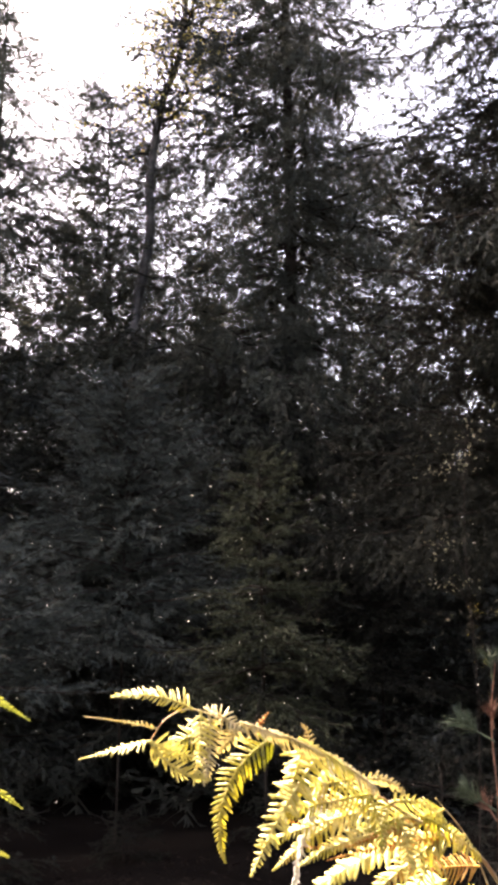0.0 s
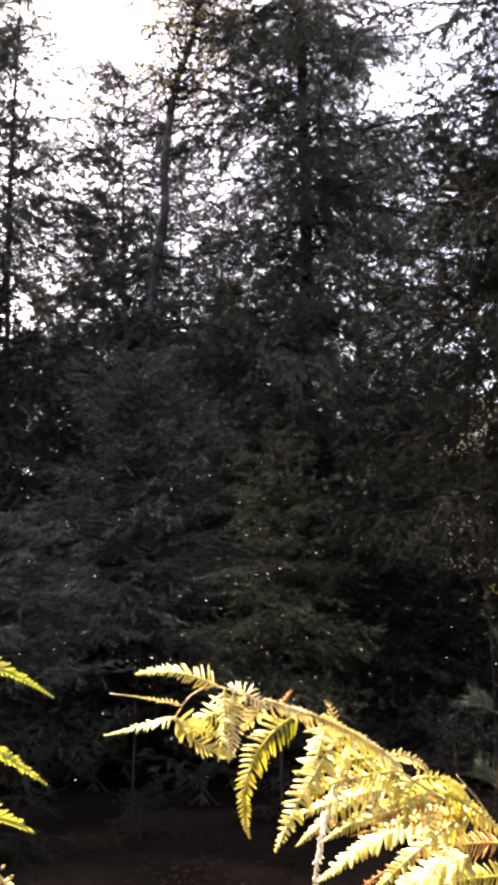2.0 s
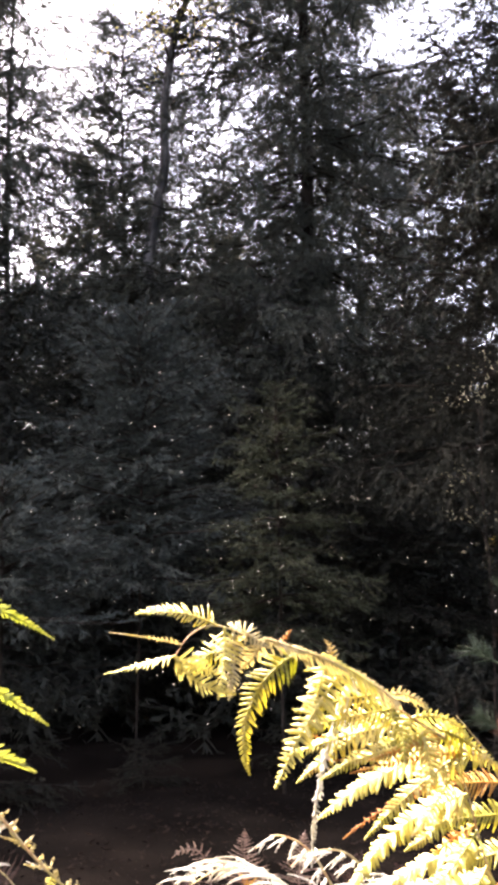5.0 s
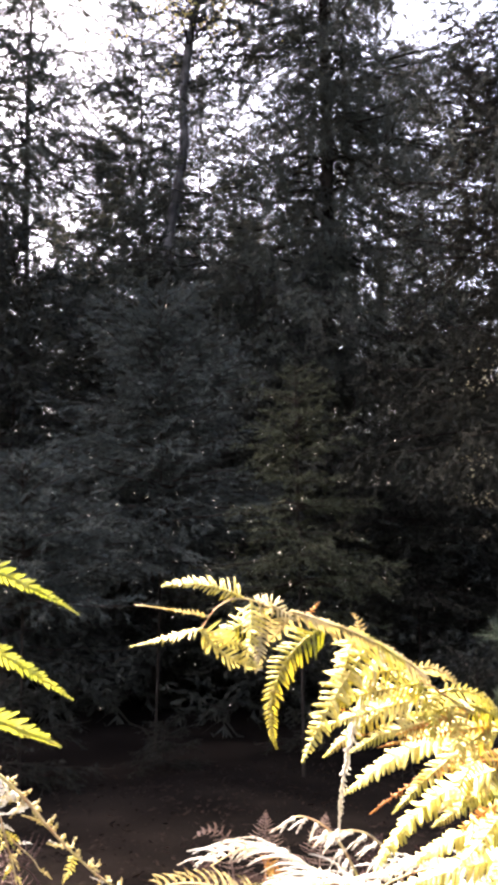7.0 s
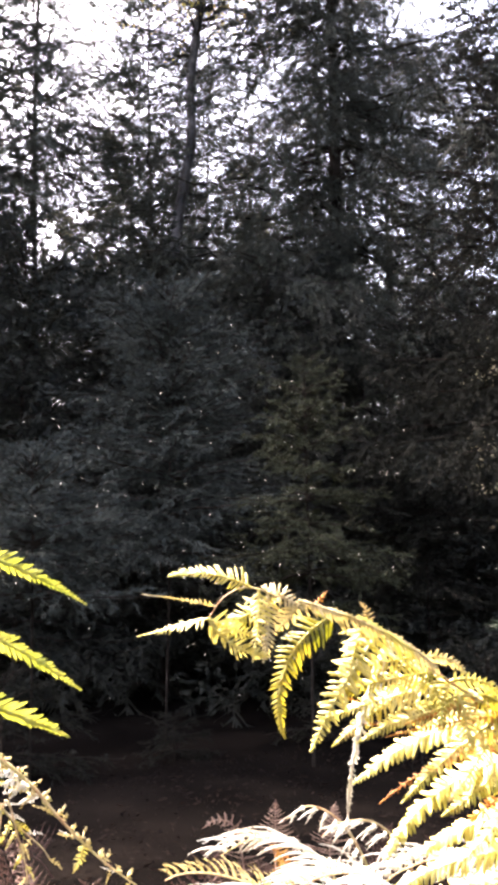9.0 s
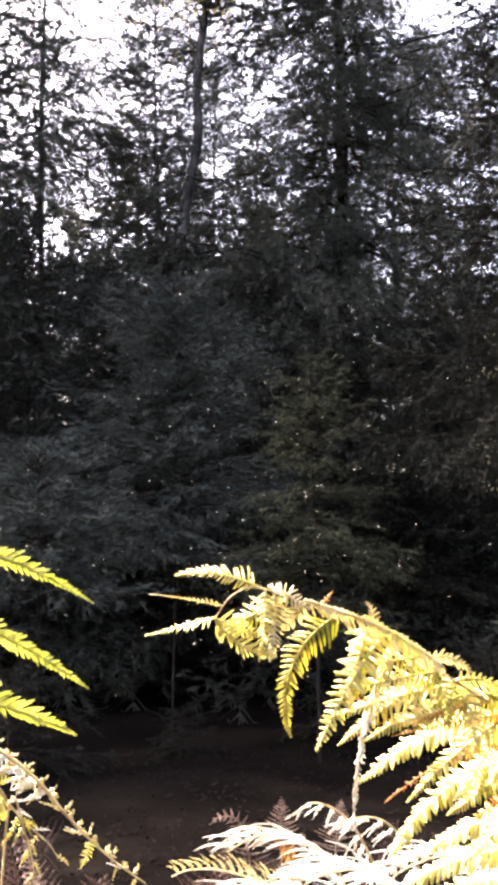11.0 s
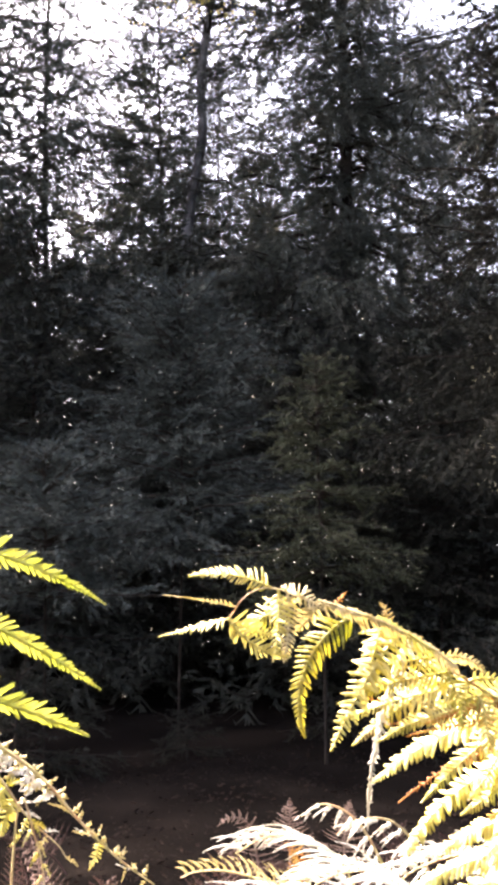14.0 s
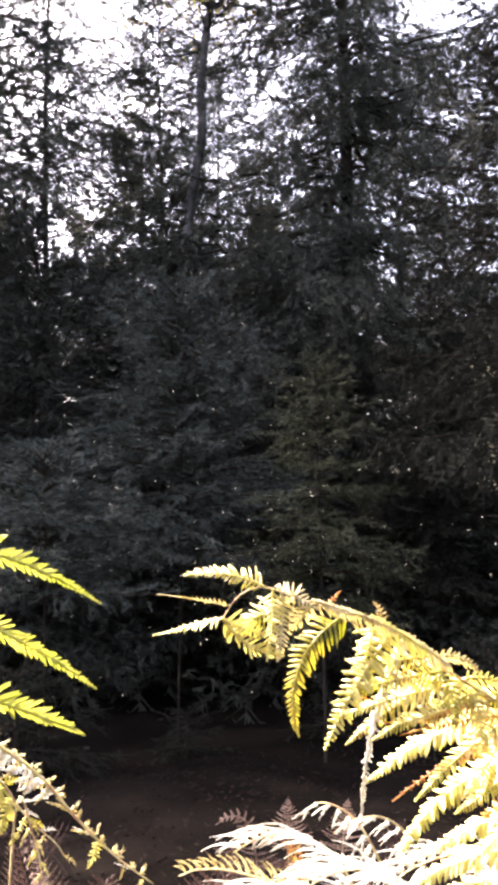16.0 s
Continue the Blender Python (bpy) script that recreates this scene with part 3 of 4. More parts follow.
def pinna_mesh(line, half, spacing, face, rng, material, curl=0.3, lost=0.0, slim=0.50, power=0.75, lean=0.34, round_back=0.34, wild=0.05, apart=False, uneven=(1.0, 1.0)):
    """A feather of rounded, arched lobes on both sides of its rib."""
    line = np.asarray(line)
    size = np.linalg.norm(np.diff(line, axis=0), axis=1)
    run = np.concatenate([[0], np.cumsum(size)])
    total = run[-1]
    pieces = [tube(line, np.linspace(0.0011, 0.0004, len(line)) * (0.5 + half / 0.02), 5)]
    along_all = unit(np.gradient(line, axis=0))
    steps = max(5, int(total / spacing * 1.25))
    us = np.array([0.0, 0.12, 0.35, 0.6, 0.82, 0.95, 1.0])
    ws = np.array([0.60, 0.50, 0.48, 0.43, 0.31, 0.15, 0.03])
    places = np.cumsum(np.linspace(1.25, 0.75, steps))
    places = places / (places[-1] + 0.4)
    first, total_verts = None, len(pieces[0][0])
    for s in places:
        at = np.array([np.interp(s * total, run, line[:, i]) for i in range(3)])
        along = unit(np.array([np.interp(s * total, run, along_all[:, i]) for i in range(3)]))
        flat = unit(np.cross(along, [0, -1.0, 0]))
        out = np.cross(flat, along)
        a = math.radians(face) + rng.normal() * (0.06 + wild)
        side_way = flat * math.cos(a) + out * math.sin(a)
        up = np.cross(side_way, along)
        for side in (-1, 1):
            if rng.random() < lost:
                continue
            l = half * min(1.0, 0.7 + 4 * s) * max(0.06, (1 - s) ** power) * rng.uniform(0.84, 1.14) * uneven[side > 0]
            w = min(spacing * slim * (1.2 - 0.4 * s), max(l * 0.55, spacing * 0.35)) * rng.uniform(0.88, 1.1)
            tilt = lean + 0.2 * s + rng.normal() * (0.06 + wild)
            way = unit(side * side_way * math.cos(tilt) + along * math.sin(tilt) - up * rng.normal() * (0.08 + wild))
            wide = unit(np.cross(up, way))
            top = np.cross(way, wide)
            bend = curl * rng.uniform(0.2, 1.5)
            mid = at + np.outer(us * l, way) - np.outer(us ** 2 * bend * l, top) + np.outer(us ** 2 * 0.14 * l, along)
            rib = mid + np.outer(round_back * w * (1 - 0.7 * us ** 2), top)
            v = np.concatenate([mid + np.outer(ws * w, wide), rib, mid - np.outer(ws * w, wide)])
            n = len(us)
            q = np.arange(n - 1)
            f = np.concatenate([np.stack([q, q + 1, q + n], 1), np.stack([q + 1, q + n + 1, q + n], 1),
                                np.stack([q + n, q + n + 1, q + 2 * n], 1), np.stack([q + n + 1, q + 2 * n + 1, q + 2 * n], 1)])
            # joined at the foot to the lobe before it, and the first to the rib
            if first is None:
                f = np.concatenate([f, [[0 - total_verts, n, 1 - total_verts]]])
            else:
                f = np.concatenate([f, [[first - total_verts, n, first + n - total_verts]]])
            first = total_verts
            total_verts += len(v)
            pieces.append((v, f))
    if apart:
        # only the lobe's own faces; the web between feet is left out
        meshes = [mesh_of("rib", *pieces[0], material)] + [mesh_of("pinnule", v, f[:-1], material) for v, f in pieces[1:]]
    else:
        meshes = [mesh_of("pinna", *joined(pieces), material)]
    for me in meshes:
        me.polygons.foreach_set("use_smooth", np.ones(len(me.polygons), bool))
    return meshes


class Frond:
    """A bracken frond: a stalk from the ground, and pinnae set on it one by one."""

    def __init__(self, points, label, seed, thick=0.0016, material=None, stalk=None, rooted=True, spacing=0.005):
        self.rng = np.random.default_rng(seed)
        self.material, self.spacing = material or FERN, spacing
        p = np.asarray(points, float)
        if rooted:
            x, y = p[0, 0] + 0.12 * (1 if p[0, 0] > p[-1, 0] else -1), p[0, 1] + 0.1
            foot = np.array([x, y, on_ground(x, y)])
            p = np.concatenate([[foot, foot * 0.6 + p[0] * 0.4 + [0.02, 0, 0]], p])
        self.base = new("bracken_frond")
        self.base.matrix_world = Matrix.Translation(p[0])
        self.origin = p[0]
        tagged(self.base, label, "fern", "bracken in the clearing")
        self.line = smooth(p, 10)
        r = np.linspace(thick * 1.5, thick * 0.35, len(self.line))
        part("stalk", mesh_of("stalk", *tube(self.line - self.origin, r, 7), stalk or STALK), self.base)
        size = np.linalg.norm(np.diff(self.line, axis=0), axis=1)
        self.run = np.concatenate([[0], np.cumsum(size)])
        self.first = 20 if rooted else 0

    def at(self, s):
        """A place on the leafy part, 0 at its foot, 1 at the tip."""
        tail = self.run[self.first]
        return np.array([np.interp(tail + (self.run[-1] - tail) * s, self.run, self.line[:, i]) for i in range(3)])

    def pinna(self, s, theta, turn, length, half, depth=0.0, face=15, spacing=None, x=None, lift=0.0, **kw):
        """s: where on the stalk; or x: the place on it with that x."""
        if x is not None:
            leafy = self.line[self.first:]
            start = leafy[np.argmin(np.abs(leafy[:, 0] - x))]
        else:
            start = self.at(s)
        line = blade_line(start - self.origin + np.array([0, -0.3 * lift, lift]), theta, turn, length, depth)
        first, *rest = pinna_mesh(line, half, spacing or self.spacing, face, self.rng, kw.pop("material", self.material), **kw)
        whole = part("pinna", first, self.base)
        for me in rest:
            part("pinnule", me, whole)


arch = Frond([(0.385, 1.24, 0.78), (0.325, 1.19, 1.10), (0.236, 1.14, 1.269), (0.180, 1.11, 1.310), (0.143, 1.10, 1.333), (0.108, 1.09, 1.356), (0.080, 1.08, 1.379), (0.046, 1.07, 1.398), (0.021, 1.06, 1.406),
              (-0.012, 1.05, 1.416), (-0.051, 1.05, 1.429), (-0.074, 1.04, 1.422), (-0.089, 1.04, 1.402)],
             "arching yellow-green bracken frond with a curled tip in sunlight", 51)
# curled tip
arch.pinna(0, 152, 42, 0.078, 0.0165, x=-0.050, apart=True, uneven=(0.6, 1.0), face=-30, spacing=0.0046, lean=0.35, power=0.55)
arch.pinna(0, 168, 6, 0.068, 0.006, x=-0.082, face=60, power=1.2, spacing=0.0046, material=FERN_STRAW)
arch.pinna(1.0, 194, 0, 0.066, 0.011, apart=True, face=-60, power=1.0, spacing=0.0048, material=FERN_SUN_YELLOW)
arch.pinna(1.0, -58, 56, 0.068, 0.021, apart=True, face=-25, wild=0.10, spacing=0.0052, curl=0.5, material=FERN_SUN_YELLOW)
arch.pinna(1.0, -30, 20, 0.046, 0.016, face=-10, spacing=0.0050, depth=0.15, material=FERN_SUN_YELLOW)
arch.pinna(0, 202, 16, 0.054, 0.020, x=-0.036, face=-20, spacing=0.0048, depth=-0.1, lift=-0.012)
arch.pinna(0, -88, -14, 0.066, 0.017, x=-0.044, face=-30, depth=-0.2, spacing=0.0050, curl=0.5, material=FERN_SUN_YELLOW)
arch.pinna(0, -84, -20, 0.064, 0.017, x=-0.036, face=-10, spacing=0.0050, curl=0.5, depth=-0.15, material=FERN_STRAW)
arch.pinna(0, -120, -20, 0.034, 0.016, x=-0.008, face=10, spacing=0.0052, depth=0.2, material=FERN_STRAW)
arch.pinna(0, 150, 10, 0.035, 0.016, x=-0.020, face=20, depth=1.0, material=FERN_STRAW)
arch.pinna(0, -30, -4, 0.030, 0.014, x=-0.030, face=15, depth=-0.2, lift=0.003, uneven=(0.8, 1.0), spacing=0.0048, material=FERN_STRAW)
arch.pinna(0, -154, 86, 0.134, 0.023, x=0.026, apart=True, face=-8, spacing=0.0056, lean=0.42)
arch.pinna(0, 50, 0, 0.020, 0.005, x=0.004, material=FERN_RUST)
# folded pinnae along the ridge, their lobes combed down
arch.pinna(0, -14, -8, 0.046, 0.017, x=-0.008, face=10, depth=-0.15, lift=0.003, uneven=(0.15, 1.0), lean=0.6, spacing=0.0052, power=0.4, wild=0.02, material=FERN_STRAW)
arch.pinna(0, -16, -14, 0.056, 0.020, x=0.018, face=10, depth=-0.15, lift=0.003, uneven=(0.2, 1.0), lean=0.6, spacing=0.0054, power=0.4, wild=0.02, material=FERN_STRAW)
arch.pinna(0, -26, -12, 0.060, 0.024, x=0.047, face=8, depth=-0.15, lift=0.004, uneven=(0.2, 1.0), lean=0.7, spacing=0.0054, power=0.4, wild=0.02, material=FERN_SUN_YELLOW)
arch.pinna(0, -30, -10, 0.056, 0.025, x=0.074, face=5, depth=-0.15, lift=0.004, uneven=(0.2, 1.0), lean=0.75, spacing=0.0056, power=0.4, wild=0.03, material=FERN_STRAW)
arch.pinna(0, 24, -80, 0.050, 0.016, x=0.102, face=-30, depth=-0.2, spacing=0.0056, uneven=(0.5, 1.0), power=0.5, material=FERN_STRAW)
arch.pinna(0, 20, -80, 0.060, 0.017, x=0.132, face=-30, depth=-0.2, spacing=0.0056, uneven=(0.5, 1.0), power=0.5, material=FERN_SUN_YELLOW)
arch.pinna(0, -20, -30, 0.070, 0.022, x=0.160, face=-10, depth=-0.15, lift=0.006, uneven=(0.4, 1.0), spacing=0.0056, power=0.5)
arch.pinna(0, 80, 60, 0.024, 0.009, x=0.055, face=30, spacing=0.0046, material=FERN_STRAW)
arch.pinna(0, -60, -40, 0.060, 0.018, x=0.110, face=-20, depth=-0.3, lift=-0.004, spacing=0.0054, wild=0.08)
arch.pinna(0, -66, -40, 0.064, 0.018, x=0.140, face=-20, depth=-0.3, lift=-0.004, spacing=0.0054, wild=0.08, material=FERN_SUN_YELLOW)
arch.pinna(0, -175, -10, 0.060, 0.005, x=0.105, face=-30, depth=-0.5, lift=-0.055, material=FERN_RUST)
arch.pinna(0, 160, 0, 0.045, 0.0035, x=0.060, depth=-0.2, lift=-0.075, material=FERN_RUST)
# pinnae that hang on the open side
arch.pinna(0, -112, 14, 0.080, 0.022, x=0.054, face=-25, spacing=0.0076, wild=0.10, lean=0.2)
arch.pinna(0, -128, 14, 0.126, 0.027, x=0.066, face=-12, spacing=0.0076, depth=-0.15, wild=0.10, lean=0.2, material=FERN_SUN_YELLOW)
arch.pinna(0, -115, 26, 0.188, 0.0095, x=0.078, face=-40, spacing=0.0032, depth=0.12, power=0.6, material=FERN_PALE, curl=0.8, wild=0.2, slim=1.5, lean=0.9)
arch.pinna(0, -174, 10, 0.082, 0.019, x=0.100, face=-19, spacing=0.0056, depth=-0.2)
arch.pinna(0, -174, 10, 0.108, 0.020, x=0.118, face=-22, spacing=0.0054, depth=-0.25)
arch.pinna(0, -150, 12, 0.110, 0.020, x=0.112, face=-28, spacing=0.0056, depth=0.0, lift=-0.01)
arch.pinna(0, -170, 5, 0.084, 0.010, x=0.165, face=-19, spacing=0.0060, depth=-0.4, material=FERN_RUST)
arch.pinna(0, -172, 12, 0.134, 0.020, x=0.135, apart=True, face=-30, spacing=0.0053, depth=-0.2, material=FERN_SUN_YELLOW)
arch.pinna(0, -166, 16, 0.118, 0.019, x=0.150, apart=True, face=-28, spacing=0.0053, depth=-0.25)
arch.pinna(0, -176, 8, 0.120, 0.010, x=0.185, face=-19, spacing=0.0060, depth=-0.3, material=FERN_RUST)
arch.pinna(0, -174, 12, 0.108, 0.020, x=0.165, face=-23, spacing=0.0053, depth=-0.3, material=FERN_SUN_YELLOW)
arch.pinna(0, -150, 15, 0.130, 0.020, x=0.185, face=-23, spacing=0.0053, depth=-0.25)

side = Frond([(0.290, 1.27, 1.00), (0.256, 1.25, 1.089), (0.221, 1.22, 1.183), (0.200, 1.20, 1.256), (0.178, 1.18, 1.310)],
             "bright bracken frond with broad drooping yellow pinnae", 52)
side.pinna(0.95, -168, 30, 0.156, 0.023, apart=True, face=-42, spacing=0.0070, slim=0.80, power=0.6, material=FERN_SUN_YELLOW)
side.pinna(0.88, -160, 20, 0.140, 0.011, face=-19, lost=0.15, wild=0.2, curl=0.6, material=FERN_RUST)
side.pinna(0.80, -164, 50, 0.170, 0.023, apart=True, face=-44, spacing=0.0070, slim=0.80, power=0.6, material=FERN_SUN_YELLOW)
side.pinna(0.62, -174, 35, 0.118, 0.021, apart=True, face=-44, spacing=0.0068, slim=0.80, power=0.6, material=FERN_SUN_YELLOW)
side.pinna(0.50, -178, 35, 0.166, 0.022, face=-42, spacing=0.0068, slim=0.80, power=0.6, material=FERN_SUN_YELLOW)
side.pinna(0.36, -192, 35, 0.130, 0.022, face=-40, spacing=0.0068, slim=0.80, power=0.6, material=FERN_SUN_YELLOW)
side.pinna(0.20, -178, 20, 0.17, 0.023, face=-40, spacing=0.0068, slim=0.66, material=FERN_SUN_YELLOW)
side.pinna(0.70, -150, 30, 0.10, 0.010, face=-19, lost=0.15, wild=0.2, curl=0.6, depth=0.2, material=FERN_RUST)
for k in range(7):
    side.pinna(0.22 + 0.115 * k, -118 - 9 * (k % 3), -18, 0.090, 0.020, face=-35, depth=-0.30, spacing=0.0053)

rear = Frond([(0.36, 1.42, 0.95), (0.33, 1.40, 1.08), (0.29, 1.38, 1.18), (0.255, 1.36, 1.26), (0.215, 1.34, 1.31)],
             "yellowing bracken frond partly hidden behind others", 61)
for k in range(8):
    rear.pinna(0.22 + 0.105 * k, -170 + 12 * math.sin(k), 20, 0.165 - 0.008 * k, 0.022, face=-24 + 10 * math.sin(2 * k), material=FERN_RUST if k in (2, 5) else FERN)

left = Frond([(-0.52, 1.32, 1.10), (-0.45, 1.30, 1.25), (-0.415, 1.30, 1.322), (-0.404, 1.30, 1.396), (-0.402, 1.30, 1.467)],
             "fresh yellow-green bracken frond with slender pointed pinnae", 53, spacing=0.0085, material=FERN_FRESH)
left.pinna(1.0, -15, -18, 0.170, 0.024, apart=True, face=-4, power=0.95, uneven=(1.15, 0.9), slim=0.52, lean=0.7, curl=0.15, round_back=0.22)
left.pinna(0.80, -22, -14, 0.175, 0.025, apart=True, face=-4, power=0.8, slim=0.52, lean=0.7, curl=0.15, round_back=0.22)
left.pinna(0.58, -10, -16, 0.167, 0.032, apart=True, face=-4, power=0.75, slim=0.56, spacing=0.0098, lean=0.75, curl=0.2, wild=0.07, round_back=0.22, uneven=(1.15, 0.9))
left.pinna(0.97, 195, 10, 0.15, 0.020, face=15)
left.pinna(0.78, 200, 10, 0.16, 0.020, face=15)

withered = Frond([(-0.972, 3.2, 0.940), (-0.874, 3.2, 0.887), (-0.810, 3.2, 0.846), (-0.738, 3.2, 0.784), (-0.679, 3.2, 0.716), (-0.613, 3.2, 0.649), (-0.538, 3.2, 0.584), (-0.443, 3.2, 0.518)],
                 "withered straw-coloured bracken frond bent towards the ground", 54, thick=0.0055, material=FERN_PALE, spacing=0.0095)
# close, curled pinnae at the foot of the blade, a few torn ones further on
for k in range(15):
    withered.pinna(0.06 + 0.030 * k, -150 + 16 * math.sin(2.3 * k), -24, 0.125 - 0.004 * k, 0.019, face=-25 + 25 * math.sin(k), lost=0.06, curl=0.6, wild=0.12, spacing=0.0105, slim=0.6, material=FERN_TAN if k % 4 == 1 else FERN_PALE)
for k in range(12):
    withered.pinna(0.06 + 0.036 * k, -112 + 14 * math.sin(1.7 * k), -20, 0.070, 0.015, face=-30, lost=0.1, curl=0.7, wild=0.2, material=FERN_STRAW if k % 2 else FERN_PALE)
for k in range(40):
    withered.pinna(0.06 + 0.0225 * k + 0.01 * math.sin(5 * k), 165 - 140 * (k % 2) - 25 * math.sin(3 * k), -50 + 90 * (k % 2), 0.030 + 0.012 * math.sin(2 * k), 0.012, face=30, lost=0.1, curl=0.9, wild=0.25, material=FERN_STRAW if k % 3 else FERN_TAN)
for at, theta, length, half, leaf in ((0.50, -165, 0.040, 0.010, FERN_PALE), (0.57, 172, 0.062, 0.010, FERN_TAN), (0.59, 160, 0.05, 0.008, FERN_TAN), (0.70, 178, 0.058, 0.011, FERN_TAN), (0.71, 165, 0.060, 0.007, FERN_PALE),
                                      (0.74, -105, 0.085, 0.024, FERN_SUN_YELLOW), (0.87, -100, 0.05, 0.008, FERN_TAN), (0.90, 170, 0.05, 0.008, FERN_PALE), (0.96, -120, 0.05, 0.010, FERN_TAN)):
    withered.pinna(at, theta, -14, length, half, face=10, lost=0.08, curl=0.5, wild=0.14, material=leaf)

fading = Frond([(-0.911, 3.0, 0.915), (-0.819, 3.0, 0.837), (-0.773, 3.0, 0.773), (-0.726, 3.0, 0.724), (-0.671, 3.0, 0.677), (-0.647, 3.0, 0.643)],
               "fading green bracken frond hanging low", 56, thick=0.003, spacing=0.0095)
for k in range(5):
    fading.pinna(0.22 + 0.075 * k, -122 + 9 * math.sin(1.9 * k), 8, 0.150 - 0.010 * k, 0.038, face=-30 + 12 * math.sin(2 * k), lost=0.04, wild=0.10, slim=0.8, material=FERN_SUN_YELLOW)
for at, theta, length, half, leaf in ((0.42, 20, 0.055, 0.016, FERN), (0.55, 10, 0.052, 0.011, FERN_PALE), (0.62, -12, 0.050, 0.012, FERN_PALE), (0.70, -20, 0.05, 0.014, FERN), (0.78, 8, 0.045, 0.009, FERN_PALE), (0.98, -30, 0.045, 0.012, FERN_TAN),
                                      (0.66, -112, 0.09, 0.017, FERN_SUN_YELLOW), (0.82, -120, 0.05, 0.010, FERN_TAN)):
    fading.pinna(at, theta, -20, length, half, face=-20, lost=0.1, curl=0.5, wild=0.14, material=leaf)

hanging = Frond([(-0.773, 2.98, 0.773), (-0.726, 2.98, 0.700), (-0.706, 2.98, 0.624), (-0.701, 2.98, 0.572), (-0.696, 2.98, 0.498)],
                "yellow-green bracken tip hanging among withered fronds", 67, thick=0.0026, spacing=0.0085)
for k in range(9):
    d = -1 if k % 2 else 1
    hanging.pinna(0.25 + 0.085 * k, -90 + 40 * d, -22 * d, 0.060 - 0.003 * k, 0.011, face=20 * d, lost=0.08, curl=0.5, wild=0.14, material=(FERN, FERN_SUN_YELLOW, FERN_TAN)[k % 3])


def straw_frond(points, seed, label, count=17, first=128, last=165, turn=62, length=0.18, half=0.0095, material=None):
    points = [(x, y, z + 0.0) for x, y, z in points]
    f = Frond(points, label, seed, thick=0.004, material=material or FERN_PALE, spacing=0.009)
    for k in range(count):
        s, w = 0.2 + 0.8 * k / count, k / (count - 1)
        for d in (-1, 1):
            f.pinna(s, first + (last - first) * w + f.rng.normal() * 9 + 10 * d, turn + f.rng.normal() * 8, length * (1.1 - 0.5 * w) * f.rng.uniform(0.8, 1.2), half, face=-40 + 25 * d, depth=0.5 * d, curl=0.6,
                    lost=0.08, wild=0.12)
    return f


straw_frond([(0.19, 3.25, 0.36), (0.131, 3.2, 0.472), (0.07, 3.2, 0.585), (-0.022, 3.2, 0.645), (-0.131, 3.2, 0.652), (-0.22, 3.2, 0.605)], 55, "dry pale bracken frond arched over the ground")
straw_frond([(0.05, 3.12, 0.45), (-0.08, 3.10, 0.54), (-0.17, 3.10, 0.572), (-0.25, 3.10, 0.588), (-0.32, 3.10, 0.584), (-0.36, 3.10, 0.568)], 57, "dry bracken frond with combed straw pinnae",
            first=96, last=122, turn=48, length=0.085, half=0.0065, material=FERN_TAN)
straw_frond([(0.30, 2.75, 0.50), (0.263, 2.7, 0.581), (0.213, 2.7, 0.665), (0.123, 2.7, 0.705), (0.031, 2.7, 0.690), (-0.048, 2.7, 0.640)], 58, "collapsed straw bracken frond over the litter")
straw_frond([(0.50, 2.45, 0.62), (0.461, 2.4, 0.728), (0.395, 2.4, 0.795), (0.304, 2.4, 0.825), (0.211, 2.4, 0.800), (0.153, 2.4, 0.76)], 59, "bleached bracken frond bowed beside green ones")
straw_frond([(0.24, 3.45, 0.40), (0.175, 3.4, 0.57), (0.111, 3.4, 0.660), (0.028, 3.4, 0.695), (-0.038, 3.4, 0.657)], 60, "thin arched bracken frond with few dry pinnae", count=11, first=-120, last=-150, turn=30, length=0.09)


straw_frond([(0.36, 3.3, 0.40), (0.30, 3.3, 0.58), (0.22, 3.25, 0.68), (0.13, 3.2, 0.70), (0.06, 3.2, 0.66)], 62, "thin arched bracken frond with few dry pinnae", count=9, first=-140, last=-170, turn=30, length=0.10)
straw_frond([(0.05, 2.9, 0.42), (-0.02, 2.85, 0.55), (-0.08, 2.85, 0.60), (-0.17, 2.85, 0.60), (-0.25, 2.85, 0.57)], 63, "dry pale bracken frond arched over the ground", count=10)


def dry_stalks(x, y, count, seed, label):
    """A clump of thin dead stalks, bent and crossing."""
    rr = np.random.default_rng(seed)
    base = new("dry_stalk_clump")
    base.matrix_world = pose(x, y, on_ground(x, y))
    tagged(base, label, "dead stalks", "dead stalks in the clearing")
    for k in range(count):
        foot = np.array([rr.uniform(-0.12, 0.12), rr.uniform(-0.1, 0.1), 0])
        h, lean, bow = rr.uniform(0.55, 0.86), rr.normal() * 0.16, rr.normal() * 0.10
        line = smooth([foot, foot + [lean * 0.3, 0, h * 0.4], foot + [lean * 0.8 + bow, rr.normal() * 0.03, h * 0.8], foot + [lean * 1.3, rr.normal() * 0.05, h * rr.uniform(0.85, 1.0)]], 6)
        part("stalk", mesh_of("stalk", *tube(line, np.linspace(0.0028, 0.0012, len(line)), 5), FERN_PALE), base)


dry_stalks(0.15, 2.9, 16, 64, "clump of bleached dead stalks among bracken")
dry_stalks(0.30, 2.6, 14, 65, "clump of bleached dead stalks among bracken")
dry_stalks(0.0, 3.1, 9, 66, "clump of bleached dead stalks among bracken")


